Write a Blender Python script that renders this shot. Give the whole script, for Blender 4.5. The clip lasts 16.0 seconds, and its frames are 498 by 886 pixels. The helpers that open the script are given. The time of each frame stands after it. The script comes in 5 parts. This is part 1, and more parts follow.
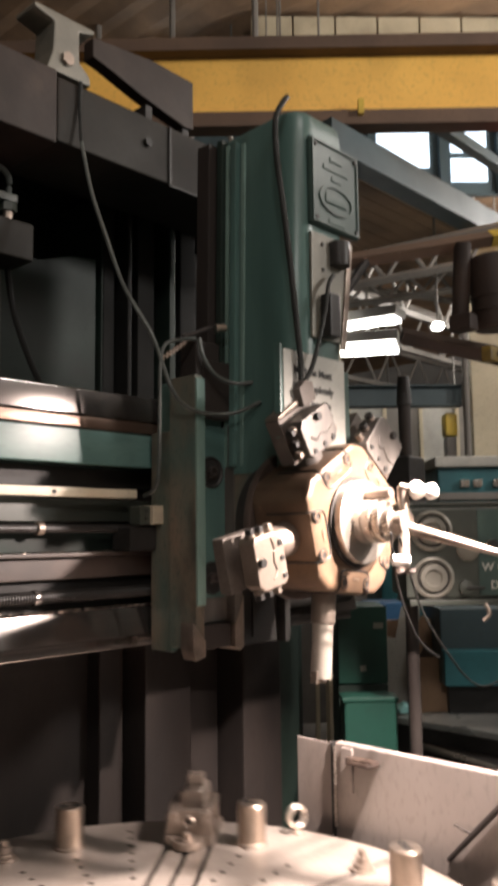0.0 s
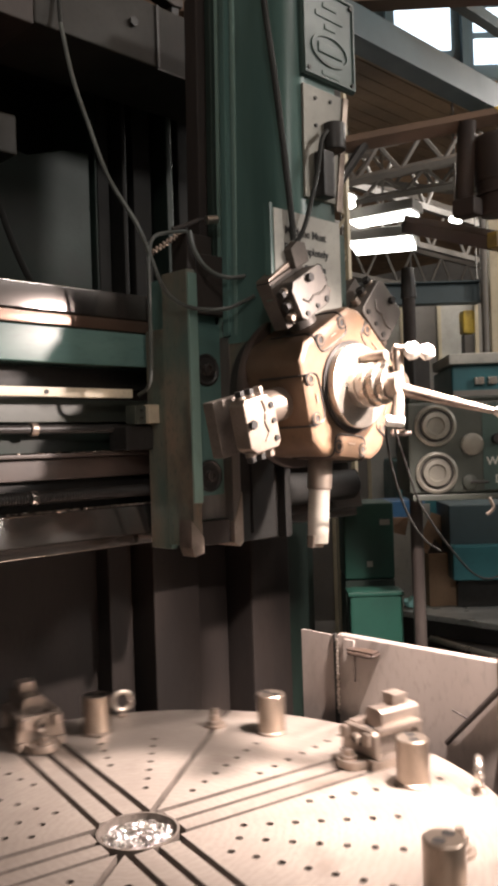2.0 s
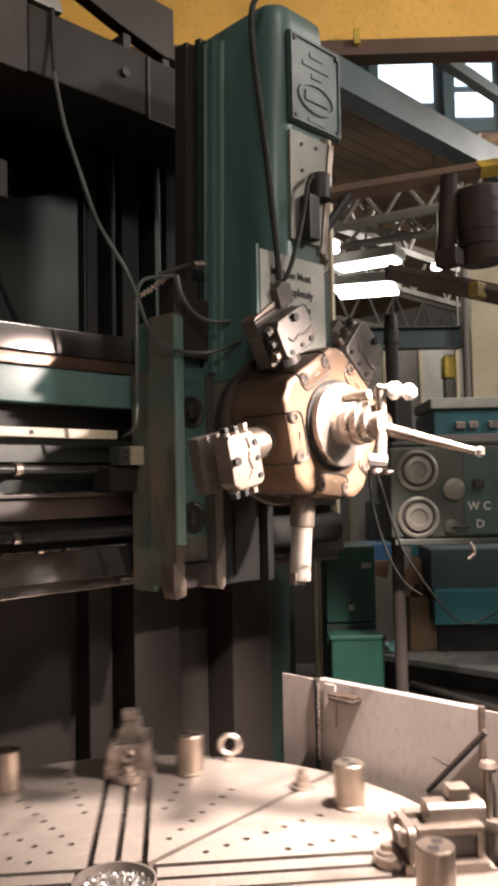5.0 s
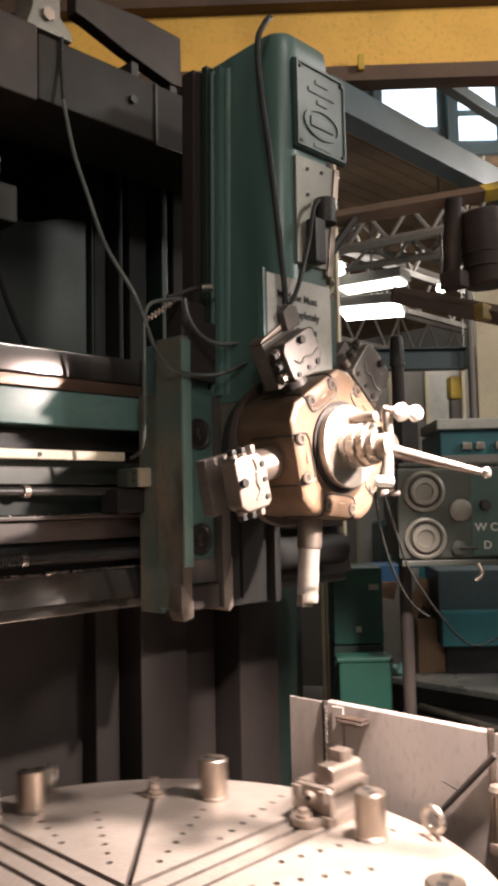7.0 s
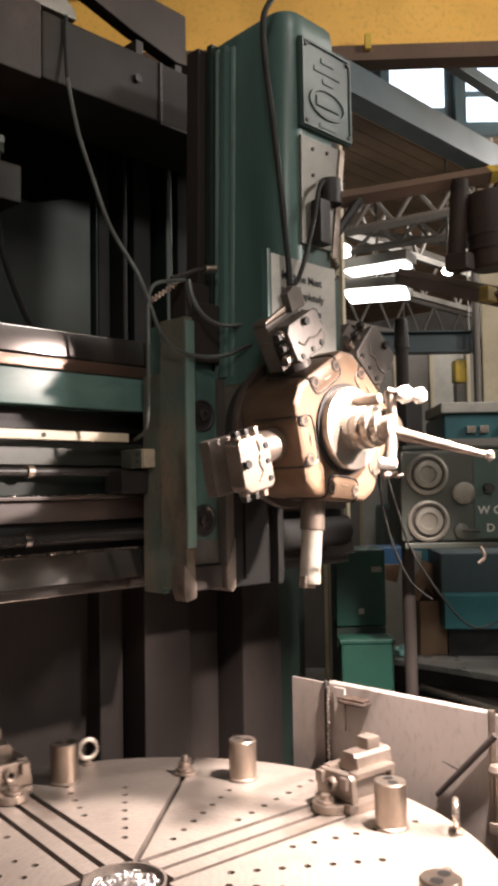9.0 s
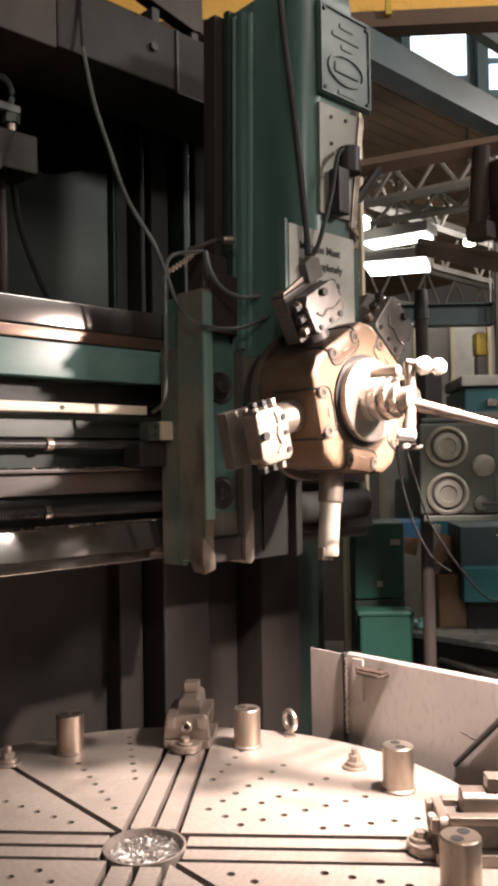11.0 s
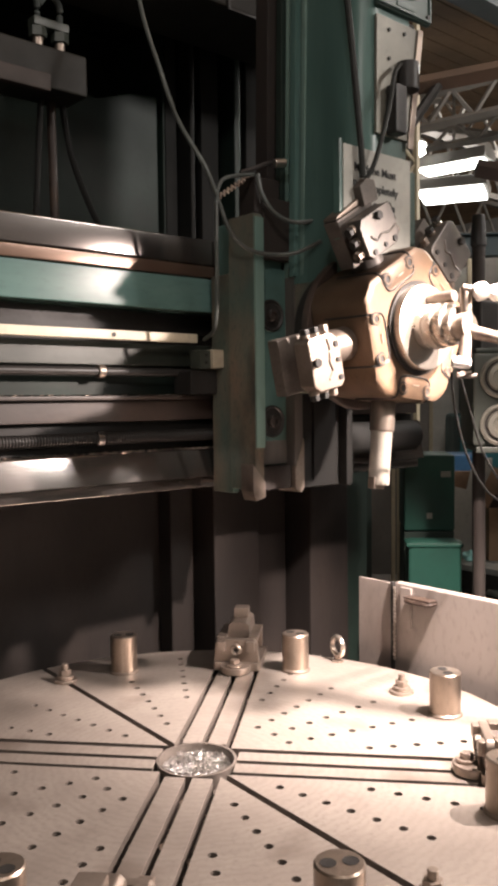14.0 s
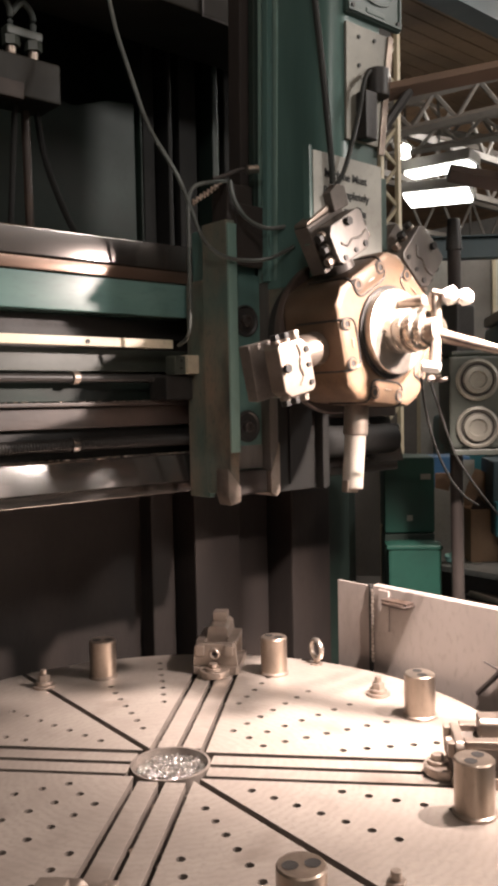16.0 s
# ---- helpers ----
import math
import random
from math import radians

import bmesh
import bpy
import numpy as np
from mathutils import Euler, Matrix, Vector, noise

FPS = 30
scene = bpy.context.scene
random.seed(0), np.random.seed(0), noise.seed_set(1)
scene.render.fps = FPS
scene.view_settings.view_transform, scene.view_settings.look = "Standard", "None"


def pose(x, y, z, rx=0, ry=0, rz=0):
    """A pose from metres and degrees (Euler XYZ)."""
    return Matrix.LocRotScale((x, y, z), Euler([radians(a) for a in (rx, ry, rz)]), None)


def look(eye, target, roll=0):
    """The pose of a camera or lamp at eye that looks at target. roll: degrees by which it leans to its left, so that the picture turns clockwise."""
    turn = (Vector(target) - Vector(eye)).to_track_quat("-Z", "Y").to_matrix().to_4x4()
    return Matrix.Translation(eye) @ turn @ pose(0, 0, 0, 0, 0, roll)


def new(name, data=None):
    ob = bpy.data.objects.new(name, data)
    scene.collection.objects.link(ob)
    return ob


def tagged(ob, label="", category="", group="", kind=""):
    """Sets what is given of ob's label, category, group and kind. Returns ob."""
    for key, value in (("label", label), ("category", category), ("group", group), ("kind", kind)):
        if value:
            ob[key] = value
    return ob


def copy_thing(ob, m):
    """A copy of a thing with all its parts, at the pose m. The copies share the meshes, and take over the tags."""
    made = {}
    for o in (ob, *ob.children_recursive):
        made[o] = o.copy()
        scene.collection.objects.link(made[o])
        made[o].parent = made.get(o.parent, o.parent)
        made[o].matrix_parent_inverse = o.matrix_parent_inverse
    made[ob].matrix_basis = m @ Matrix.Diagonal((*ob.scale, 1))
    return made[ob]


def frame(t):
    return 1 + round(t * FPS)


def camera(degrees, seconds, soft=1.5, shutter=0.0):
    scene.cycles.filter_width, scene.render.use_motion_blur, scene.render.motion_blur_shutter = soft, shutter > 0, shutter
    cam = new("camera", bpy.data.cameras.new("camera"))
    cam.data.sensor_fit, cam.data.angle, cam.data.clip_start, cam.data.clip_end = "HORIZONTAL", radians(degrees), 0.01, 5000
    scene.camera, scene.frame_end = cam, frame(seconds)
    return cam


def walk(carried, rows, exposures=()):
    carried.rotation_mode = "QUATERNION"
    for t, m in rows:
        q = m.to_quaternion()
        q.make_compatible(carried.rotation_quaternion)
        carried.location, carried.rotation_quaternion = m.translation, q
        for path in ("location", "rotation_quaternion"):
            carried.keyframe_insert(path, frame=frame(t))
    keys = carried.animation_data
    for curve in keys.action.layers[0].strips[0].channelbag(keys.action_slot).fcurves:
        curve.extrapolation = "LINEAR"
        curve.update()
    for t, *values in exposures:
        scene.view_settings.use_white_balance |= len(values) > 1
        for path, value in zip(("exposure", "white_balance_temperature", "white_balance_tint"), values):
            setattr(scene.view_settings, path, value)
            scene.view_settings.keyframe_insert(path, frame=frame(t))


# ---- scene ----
cam = camera(33.2, 16.0, soft=4.0, shutter=0.5)
walk(cam, [
    (0, pose(-1.122, -1.380, 1.674, 96.394, 0.697, -46.682)),
    (0.5, pose(-1.055, -1.402, 1.661, 92.491, 1.938, -44.581)),
    (1, pose(-1.038, -1.398, 1.649, 90.718, 1.463, -44.176)),
    (1.5, pose(-1.046, -1.407, 1.652, 90.079, 1.784, -44.440)),
    (2, pose(-1.044, -1.412, 1.646, 90.091, 1.836, -44.874)),
    (2.5, pose(-1.045, -1.420, 1.651, 90.743, 2.397, -45.136)),
    (3, pose(-1.050, -1.431, 1.656, 91.846, 2.481, -45.114)),
    (3.5, pose(-1.057, -1.424, 1.655, 92.227, 1.965, -45.266)),
    (4, pose(-1.056, -1.415, 1.653, 91.690, 1.363, -45.747)),
    (6.5, pose(-1.056, -1.422, 1.659, 94.486, 1.165, -46.009)),
    (7, pose(-1.064, -1.421, 1.657, 94.186, 1.189, -45.717)),
    (7.5, pose(-1.061, -1.418, 1.655, 93.730, 1.062, -45.648)),
    (8, pose(-1.061, -1.426, 1.654, 93.584, 0.914, -45.952)),
    (8.5, pose(-1.060, -1.426, 1.654, 93.467, 0.894, -45.872)),
    (9, pose(-1.064, -1.424, 1.652, 93.057, 0.904, -45.430)),
    (11.5, pose(-1.055, -1.424, 1.638, 90.114, 0.794, -43.694)),
    (12, pose(-1.052, -1.423, 1.629, 88.068, 0.645, -43.451)),
    (12.5, pose(-1.054, -1.428, 1.625, 87.080, 0.494, -42.576)),
    (13, pose(-1.054, -1.427, 1.625, 87.072, 0.551, -41.693)),
    (13.5, pose(-1.055, -1.420, 1.624, 87.140, 0.654, -41.131)),
    (14, pose(-1.062, -1.416, 1.624, 87.053, 0.644, -40.811)),
    (14.5, pose(-1.059, -1.425, 1.621, 87.075, 0.865, -40.904)),
    (15, pose(-1.061, -1.426, 1.625, 87.172, 0.714, -41.457)),
    (15.5, pose(-1.061, -1.432, 1.628, 87.540, 0.864, -41.810)),
    (16, pose(-1.030, -1.459, 1.630, 87.212, 1.118, -41.179)),
], exposures=[(0.0, 0.12), (9.0, 0.15), (11.5, 0.19), (16.0, 0.2)])

# ---- world and light ----
world = bpy.data.worlds.new("hall_air")
scene.world = world
world.use_nodes = True
world.node_tree.nodes["Background"].inputs["Color"].default_value = (0.75, 0.85, 1.0, 1)
world.node_tree.nodes["Background"].inputs["Strength"].default_value = 0.12


def lamp(name, kind, m, energy, color, **more):
    ob = new(name, bpy.data.lights.new(name, kind))
    ob.data.energy, ob.data.color = energy, color
    ob.matrix_world = m
    if "size" in more:
        ob.data.size = more["size"]
    if "soft_point" in more:
        ob.data.shadow_soft_size = more["soft_point"]
    if "spot" in more:
        ob.data.spot_size, ob.data.spot_blend = radians(more["spot"]), more["blend"]
        ob.data.shadow_soft_size = more["soft"]
    return ob


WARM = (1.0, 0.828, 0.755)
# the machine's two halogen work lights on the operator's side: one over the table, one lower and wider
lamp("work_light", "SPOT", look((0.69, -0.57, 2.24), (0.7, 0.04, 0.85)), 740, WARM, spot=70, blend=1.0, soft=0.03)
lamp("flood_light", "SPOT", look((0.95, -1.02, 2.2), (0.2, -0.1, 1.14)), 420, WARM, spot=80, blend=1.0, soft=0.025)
# unseen fill lamps added above the operator and in the next bays
lamp("bay_fill", "POINT", Matrix.Translation((-0.7, -2.8, 5.4)), 150, (1.0, 0.93, 0.88), soft_point=0.5)
lamp("bay_fill", "POINT", Matrix.Translation((6.4, 0.1, 4.3)), 430, (1.0, 0.94, 0.89), soft_point=0.4)
lamp("bay_fill", "POINT", Matrix.Translation((9.5, 2.0, 5.2)), 900, (1.0, 0.94, 0.89), soft_point=0.4)
lamp("bay_fill", "POINT", Matrix.Translation((4.5, -7.0, 5.2)), 1000, (1.0, 0.94, 0.89), soft_point=0.5)
lamp("bay_fill", "POINT", Matrix.Translation((-6.0, -6.0, 5.4)), 420, (1.0, 0.94, 0.89), soft_point=0.5)
lamp("bay_fill", "POINT", Matrix.Translation((3.4, -1.9, 4.6)), 100, (1.0, 0.93, 0.88), soft_point=0.4)


# ---- materials ----
def surface(name, a, b, rough=0.5, metal=0.0, scale=6.0, fine=60.0, bump=0.15, dirt=None, dirt_at=0.6, stretch=(1, 1, 1), spread=0.15, where="Object", rings=False, gloss=0.5):
    """A worn surface: colours a and b mixed by coarse noise, fine grain, dirt patches and a little relief."""
    m = bpy.data.materials.new(name)
    m.use_nodes = True
    nt = m.node_tree
    bsdf = nt.nodes["Principled BSDF"]
    co = nt.nodes.new("ShaderNodeTexCoord")
    mp = nt.nodes.new("ShaderNodeMapping")
    mp.inputs["Scale"].default_value = stretch
    nt.links.new(co.outputs[where], mp.inputs[0])

    def noisy(sc, detail):
        n = nt.nodes.new("ShaderNodeTexNoise")
        n.inputs["Scale"].default_value, n.inputs["Detail"].default_value = sc, detail
        nt.links.new(mp.outputs[0], n.inputs["Vector"])
        return n.outputs["Fac"]

    def ramp(src, lo, hi):
        r = nt.nodes.new("ShaderNodeMapRange")
        r.inputs[1].default_value, r.inputs[2].default_value = lo, hi
        nt.links.new(src, r.inputs[0])
        return r.outputs[0]

    def mix(fac, x, y):
        n = nt.nodes.new("ShaderNodeMix")
        n.data_type = "RGBA"
        nt.links.new(fac, n.inputs[0])
        for sock, v in ((n.inputs[6], x), (n.inputs[7], y)):
            if isinstance(v, tuple):
                sock.default_value = (*v, 1)
            else:
                nt.links.new(v, sock)
        return n.outputs[2]

    coarse, grain = noisy(scale, 5), noisy(fine, 3)
    col = mix(ramp(coarse, 0.35, 0.65), a, b)
    dark = tuple(c * 0.7 for c in a)
    col = mix(ramp(grain, 0.52, 0.85), col, dark)
    if dirt:
        col = mix(ramp(noisy(scale * 0.45 + 1, 7), dirt_at, dirt_at + 0.16), col, dirt)
    if rings:
        wv = nt.nodes.new("ShaderNodeTexWave")
        wv.wave_type, wv.rings_direction = "RINGS", "Z"
        wv.inputs["Scale"].default_value, wv.inputs["Distortion"].default_value = 17, 6.0
        wv.inputs["Detail"].default_value, wv.inputs["Detail Scale"].default_value = 3, 2
        nt.links.new(mp.outputs[0], wv.inputs["Vector"])
        col = mix(ramp(wv.outputs["Fac"], 0.2, 6.0), col, tuple(c * 0.5 for c in b))
    smudge = ramp(noisy(scale * 0.3 + 0.7, 8), 0.48, 0.85)
    col = mix(smudge, col, tuple(c * 0.55 for c in b))
    nt.links.new(col, bsdf.inputs["Base Color"])
    r = nt.nodes.new("ShaderNodeMapRange")
    r.inputs[3].default_value, r.inputs[4].default_value = max(0.05, rough - spread), min(1, rough + spread)
    nt.links.new(coarse, r.inputs[0])
    nt.links.new(r.outputs[0], bsdf.inputs["Roughness"])
    bsdf.inputs["Metallic"].default_value = metal
    bsdf.inputs["Specular IOR Level"].default_value = gloss
    if bump:
        bn = nt.nodes.new("ShaderNodeBump")
        bn.inputs["Strength"].default_value, bn.inputs["Distance"].default_value = bump, 0.002
        nt.links.new(grain, bn.inputs["Height"])
        nt.links.new(bn.outputs[0], bsdf.inputs["Normal"])
    return m


def glow(name, color, strength):
    m = bpy.data.materials.new(name)
    m.use_nodes = True
    b = m.node_tree.nodes["Principled BSDF"]
    b.inputs["Base Color"].default_value = (*color, 1)
    b.inputs["Emission Color"].default_value = (*color, 1)
    b.inputs["Emission Strength"].default_value = strength
    return m


TABLE_IRON = surface("table_iron", (0.395, 0.345, 0.305), (0.305, 0.262, 0.23), 0.42, 0.6, 5, 90, 0.14, dirt=(0.19, 0.152, 0.127), dirt_at=0.55, rings=True)
# darker iron: shade of slots, holes and tool gaps put into the colour
SHADED_IRON = surface("shaded_iron", (0.1, 0.084, 0.073), (0.15, 0.125, 0.108), 0.6, 0.3, 20, 120, 0.3)
STEEL = surface("machined_steel", (0.36, 0.295, 0.25), (0.25, 0.205, 0.172), 0.38, 0.75, 14, 140, 0.12, dirt=(0.1, 0.075, 0.06), dirt_at=0.54)
POST = surface("turned_steel", (0.42, 0.345, 0.285), (0.3, 0.245, 0.2), 0.33, 0.9, 16, 160, 0.06, dirt=(0.14, 0.1, 0.08), dirt_at=0.6, stretch=(1, 1, 0.4))
CHIPS = surface("bright_chips", (0.85, 0.83, 0.8), (0.6, 0.57, 0.55), 0.22, 0.95, 200, 900, 0)
BRIGHT = surface("bright_steel", (0.56, 0.5, 0.44), (0.42, 0.375, 0.33), 0.3, 0.9, 14, 150, 0.05, dirt=(0.16, 0.125, 0.1), dirt_at=0.58)
# pale steel copy for the lit lower half of the boring bar
LIT_STEEL = surface("lit_bar_steel", (0.76, 0.69, 0.61), (0.6, 0.54, 0.47), 0.34, 0.5, 12, 150, 0.05, dirt=(0.38, 0.3, 0.23), dirt_at=0.62)
WAY = surface("scraped_way", (0.19, 0.172, 0.162), (0.13, 0.118, 0.112), 0.13, 0.8, 4, 50, 0.025, dirt=(0.16, 0.12, 0.1), dirt_at=0.56, stretch=(0.4, 1, 2.5), spread=0.04)
RUST_WAY = surface("rusty_way", (0.23, 0.145, 0.105), (0.155, 0.105, 0.082), 0.2, 0.55, 4, 60, 0.1, dirt=(0.1, 0.07, 0.055), dirt_at=0.56, stretch=(0.4, 1, 2.5), spread=0.06)
BRONZE = surface("oiled_turret_iron", (0.185, 0.116, 0.072), (0.115, 0.075, 0.05), 0.4, 0.45, 7, 110, 0.1, dirt=(0.065, 0.046, 0.035), dirt_at=0.52)
GREEN = surface("worn_green_paint", (0.1, 0.18, 0.162), (0.062, 0.12, 0.108), 0.34, 0.0, 5, 70, 0.12, dirt=(0.04, 0.05, 0.043), dirt_at=0.52, stretch=(1.5, 1.5, 0.25))
# paler green: highlights on edges and ridges put into the colour
PALE_GREEN = surface("highlight_pale_green", (0.2, 0.3, 0.265), (0.13, 0.215, 0.19), 0.35, 0.1, 5, 70, 0.1, dirt=(0.07, 0.075, 0.06), dirt_at=0.6, stretch=(1, 1, 0.35))
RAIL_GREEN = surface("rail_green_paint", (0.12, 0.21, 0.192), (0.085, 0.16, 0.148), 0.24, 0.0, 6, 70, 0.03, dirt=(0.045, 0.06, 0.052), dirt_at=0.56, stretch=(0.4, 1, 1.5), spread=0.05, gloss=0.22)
# dark green with grime; shade of the frame opening is put in as well
DARK_GREEN = surface("grimy_shaded_green", (0.02, 0.033, 0.027), (0.014, 0.022, 0.018), 0.5, 0.0, 4, 60, 0.15, dirt=(0.022, 0.022, 0.02), dirt_at=0.55, gloss=0.25)
GRIME = surface("oily_grime", (0.034, 0.027, 0.024), (0.024, 0.02, 0.0185), 0.55, 0.0, 6, 70, 0.4, dirt=(0.06, 0.05, 0.044), dirt_at=0.62, stretch=(1, 1, 0.4), gloss=0.25)
BROWN = surface("brown_primer", (0.075, 0.054, 0.045), (0.052, 0.039, 0.034), 0.48, 0.05, 5, 70, 0.2, dirt=(0.03, 0.024, 0.021), dirt_at=0.55)
BLACK = surface("black_iron", (0.02, 0.0185, 0.0175), (0.03, 0.0275, 0.026), 0.45, 0.0, 9, 80, 0.2, gloss=0.3)
RUBBER = surface("black_rubber", (0.018, 0.0195, 0.018), (0.028, 0.029, 0.027), 0.6, 0.0, 20, 150, 0.1, gloss=0.2)
CABLE = surface("grey_cable", (0.095, 0.105, 0.097), (0.065, 0.072, 0.067), 0.45, 0.0, 20, 150, 0.1)
SCALE = surface("cream_scale", (0.66, 0.58, 0.44), (0.55, 0.48, 0.36), 0.4, 0.0, 7, 90, 0.05, dirt=(0.25, 0.2, 0.14), dirt_at=0.66)
GUARD = surface("grey_guard_paint", (0.26, 0.225, 0.205), (0.2, 0.172, 0.157), 0.46, 0.15, 3, 60, 0.1, dirt=(0.12, 0.092, 0.078), dirt_at=0.54, stretch=(1, 1, 0.5))
PAPER = surface("soiled_paper", (0.45, 0.44, 0.4), (0.36, 0.355, 0.32), 0.7, 0.0, 6, 60, 0.05, dirt=(0.3, 0.27, 0.22), dirt_at=0.68)
PLATE_GREEN = surface("dull_plate_green", (0.045, 0.08, 0.07), (0.032, 0.058, 0.05), 0.42, 0.0, 8, 80, 0.15, dirt=(0.02, 0.025, 0.022), dirt_at=0.55)
BEAM = surface("sooty_beam_paint", (0.026, 0.024, 0.02), (0.018, 0.016, 0.014), 0.5, 0.0, 5, 60, 0.15, dirt=(0.035, 0.024, 0.018), dirt_at=0.58, gloss=0.15)
RAGGED = surface("burnt_brown_iron", (0.04, 0.026, 0.02), (0.026, 0.018, 0.015), 0.55, 0.0, 9, 80, 0.2, dirt=(0.07, 0.045, 0.03), dirt_at=0.62, gloss=0.3)
# matt black for cables, and for shade painted in the opening and below the turret
BLACK_AND_SHADE = surface("matt_black_and_shade", (0.02, 0.0195, 0.0185), (0.014, 0.0138, 0.0132), 0.7, 0.0, 4, 60, 0.15, gloss=0.15)
# near-white: lamp glare on the shiny knobs put into the colour
GLARE_WHITE = surface("glare_white_knob", (0.9, 0.88, 0.84), (0.8, 0.77, 0.73), 0.3, 0.1, 14, 150, 0.03)
INK = surface("black_ink", (0.02, 0.02, 0.02), (0.03, 0.03, 0.03), 0.7)
YELLOW = surface("crane_yellow", (0.86, 0.5, 0.1), (0.8, 0.45, 0.085), 0.5, 0.0, 2, 40, 0.05, dirt=(0.3, 0.17, 0.04), dirt_at=0.68)
SAFETY = surface("chipped_yellow", (0.6, 0.42, 0.05), (0.5, 0.34, 0.04), 0.5, 0.0, 8, 60, 0.1, dirt=(0.06, 0.045, 0.025), dirt_at=0.44)
RUSTBEAM = surface("rusty_girder", (0.12, 0.072, 0.045), (0.085, 0.053, 0.036), 0.7, 0.0, 3, 40, 0.2)
BLUE = surface("blue_steelwork", (0.035, 0.06, 0.068), (0.025, 0.045, 0.052), 0.55, 0.0, 3, 40, 0.15)
TEAL = surface("teal_machine_paint", (0.035, 0.15, 0.17), (0.025, 0.11, 0.13), 0.42, 0.0, 4, 50, 0.1, dirt=(0.03, 0.06, 0.06), dirt_at=0.6)
EMERALD = surface("emerald_paint", (0.012, 0.05, 0.036), (0.009, 0.036, 0.027), 0.45, 0.0, 4, 50, 0.1, dirt=(0.012, 0.028, 0.022), dirt_at=0.52, gloss=0.25)
DIAL = surface("dial_plate", (0.21, 0.2, 0.165), (0.155, 0.148, 0.125), 0.4, 0.2, 9, 90, 0.05)
OLIVE = surface("olive_grey_paint", (0.055, 0.062, 0.05), (0.038, 0.044, 0.036), 0.42, 0.0, 5, 60, 0.12, dirt=(0.03, 0.032, 0.028), dirt_at=0.6)
CREAM = surface("cream_steelwork", (0.5, 0.44, 0.31), (0.42, 0.36, 0.25), 0.6, 0.0, 4, 50, 0.1, dirt=(0.2, 0.16, 0.1), dirt_at=0.62)
GREYSTEEL = surface("grey_roof_steel", (0.2, 0.185, 0.165), (0.15, 0.14, 0.125), 0.6, 0.1, 3, 40, 0.1)
ROOF = surface("brown_roof_deck", (0.3, 0.19, 0.11), (0.2, 0.13, 0.08), 0.75, 0.0, 2, 30, 0.2)
# stained steel, used too as the unlit copy for two tool holders
STAINED_SHADED = surface("stained_and_shaded_steel", (0.19, 0.17, 0.15), (0.12, 0.108, 0.1), 0.38, 0.4, 8, 90, 0.12, dirt=(0.035, 0.03, 0.026), dirt_at=0.52, stretch=(2, 2, 0.4))
SADDLE = surface("oil_streaked_green", (0.075, 0.125, 0.108), (0.22, 0.165, 0.12), 0.34, 0.15, 5, 80, 0.14, dirt=(0.028, 0.024, 0.02), dirt_at=0.47, stretch=(1.6, 1.6, 0.7))
CONCRETE = surface("shop_floor_concrete", (0.12, 0.115, 0.105), (0.085, 0.08, 0.075), 0.55, 0.0, 1.5, 30, 0.2, dirt=(0.04, 0.037, 0.034), dirt_at=0.55)
BENCHTOP = surface("oily_grey_sheet", (0.42, 0.43, 0.41), (0.33, 0.34, 0.33), 0.3, 0.3, 3, 50, 0.1, dirt=(0.05, 0.05, 0.05), dirt_at=0.6)
BRICKWALL = surface("grey_hall_wall", (0.42, 0.4, 0.37), (0.34, 0.325, 0.3), 0.8, 0.0, 1, 20, 0.2)
RED = surface("red_paint", (0.5, 0.03, 0.025), (0.4, 0.025, 0.02), 0.45)
TUBE = glow("lit_diffuser", (1.0, 0.98, 0.94), 9)
BULB = glow("lit_bulb", (1.0, 0.97, 0.9), 14)
PANE = glow("daylight_pane", (0.72, 0.86, 1.0), 1.5)
INDICATOR = glow("red_indicator", (1.0, 0.08, 0.04), 2.5)


# ---- mesh helpers ----
def weigh_normals(me):
    """Corner normals weighted by face area, so that broad faces stay flat and only the bevels turn the light."""
    limit = math.cos(radians(33))
    faces = [(p.normal.copy(), p.area, tuple(p.vertices)) for p in me.polygons]
    around = {}
    for n, a, vs in faces:
        for v in vs:
            around.setdefault(v, []).append((n, a))
    out = []
    for n, a, vs in faces:
        for v in vs:
            total = Vector((0, 0, 0))
            for n2, a2 in around[v]:
                if n2.dot(n) > limit:
                    total += n2 * a2
            out.append(total.normalized() if total.length > 1e-12 else n)
    me.normals_split_custom_set(out)


def finish(bm, smooth=True):
    bmesh.ops.recalc_face_normals(bm, faces=bm.faces)
    me = bpy.data.meshes.new("mesh")
    bm.to_mesh(me)
    bm.free()
    if smooth:
        me.shade_smooth()
        if len(me.polygons) < 4000:
            weigh_normals(me)
        else:
            me.set_sharp_from_angle(angle=radians(32))
    return me


def part(name, bm, material, parent=None, label="", smooth=True):
    me = finish(bm, smooth) if isinstance(bm, bmesh.types.BMesh) else bm
    if not me.materials:
        me.materials.append(material)
    ob = new(name, me)
    if parent is not None:
        ob.parent = parent
    if label:
        ob["label"] = label
    return ob


def thing(name, label, category, at=None, group="", kind=""):
    ob = new(name)
    if at is not None:
        ob.matrix_world = at
    return tagged(ob, label, category, group, kind)


def box(x0, x1, y0, y1, z0, z1, bevel=0.003, bm=None, m=None):
    own = bmesh.new()
    bmesh.ops.create_cube(own, size=1)
    for v in own.verts:
        v.co = Vector((x0 + (v.co.x + 0.5) * (x1 - x0), y0 + (v.co.y + 0.5) * (y1 - y0), z0 + (v.co.z + 0.5) * (z1 - z0)))
    if bevel:
        bmesh.ops.bevel(own, geom=own.edges[:], offset=bevel, segments=2, affect="EDGES", profile=0.5)
    return merge(bm, own, m)


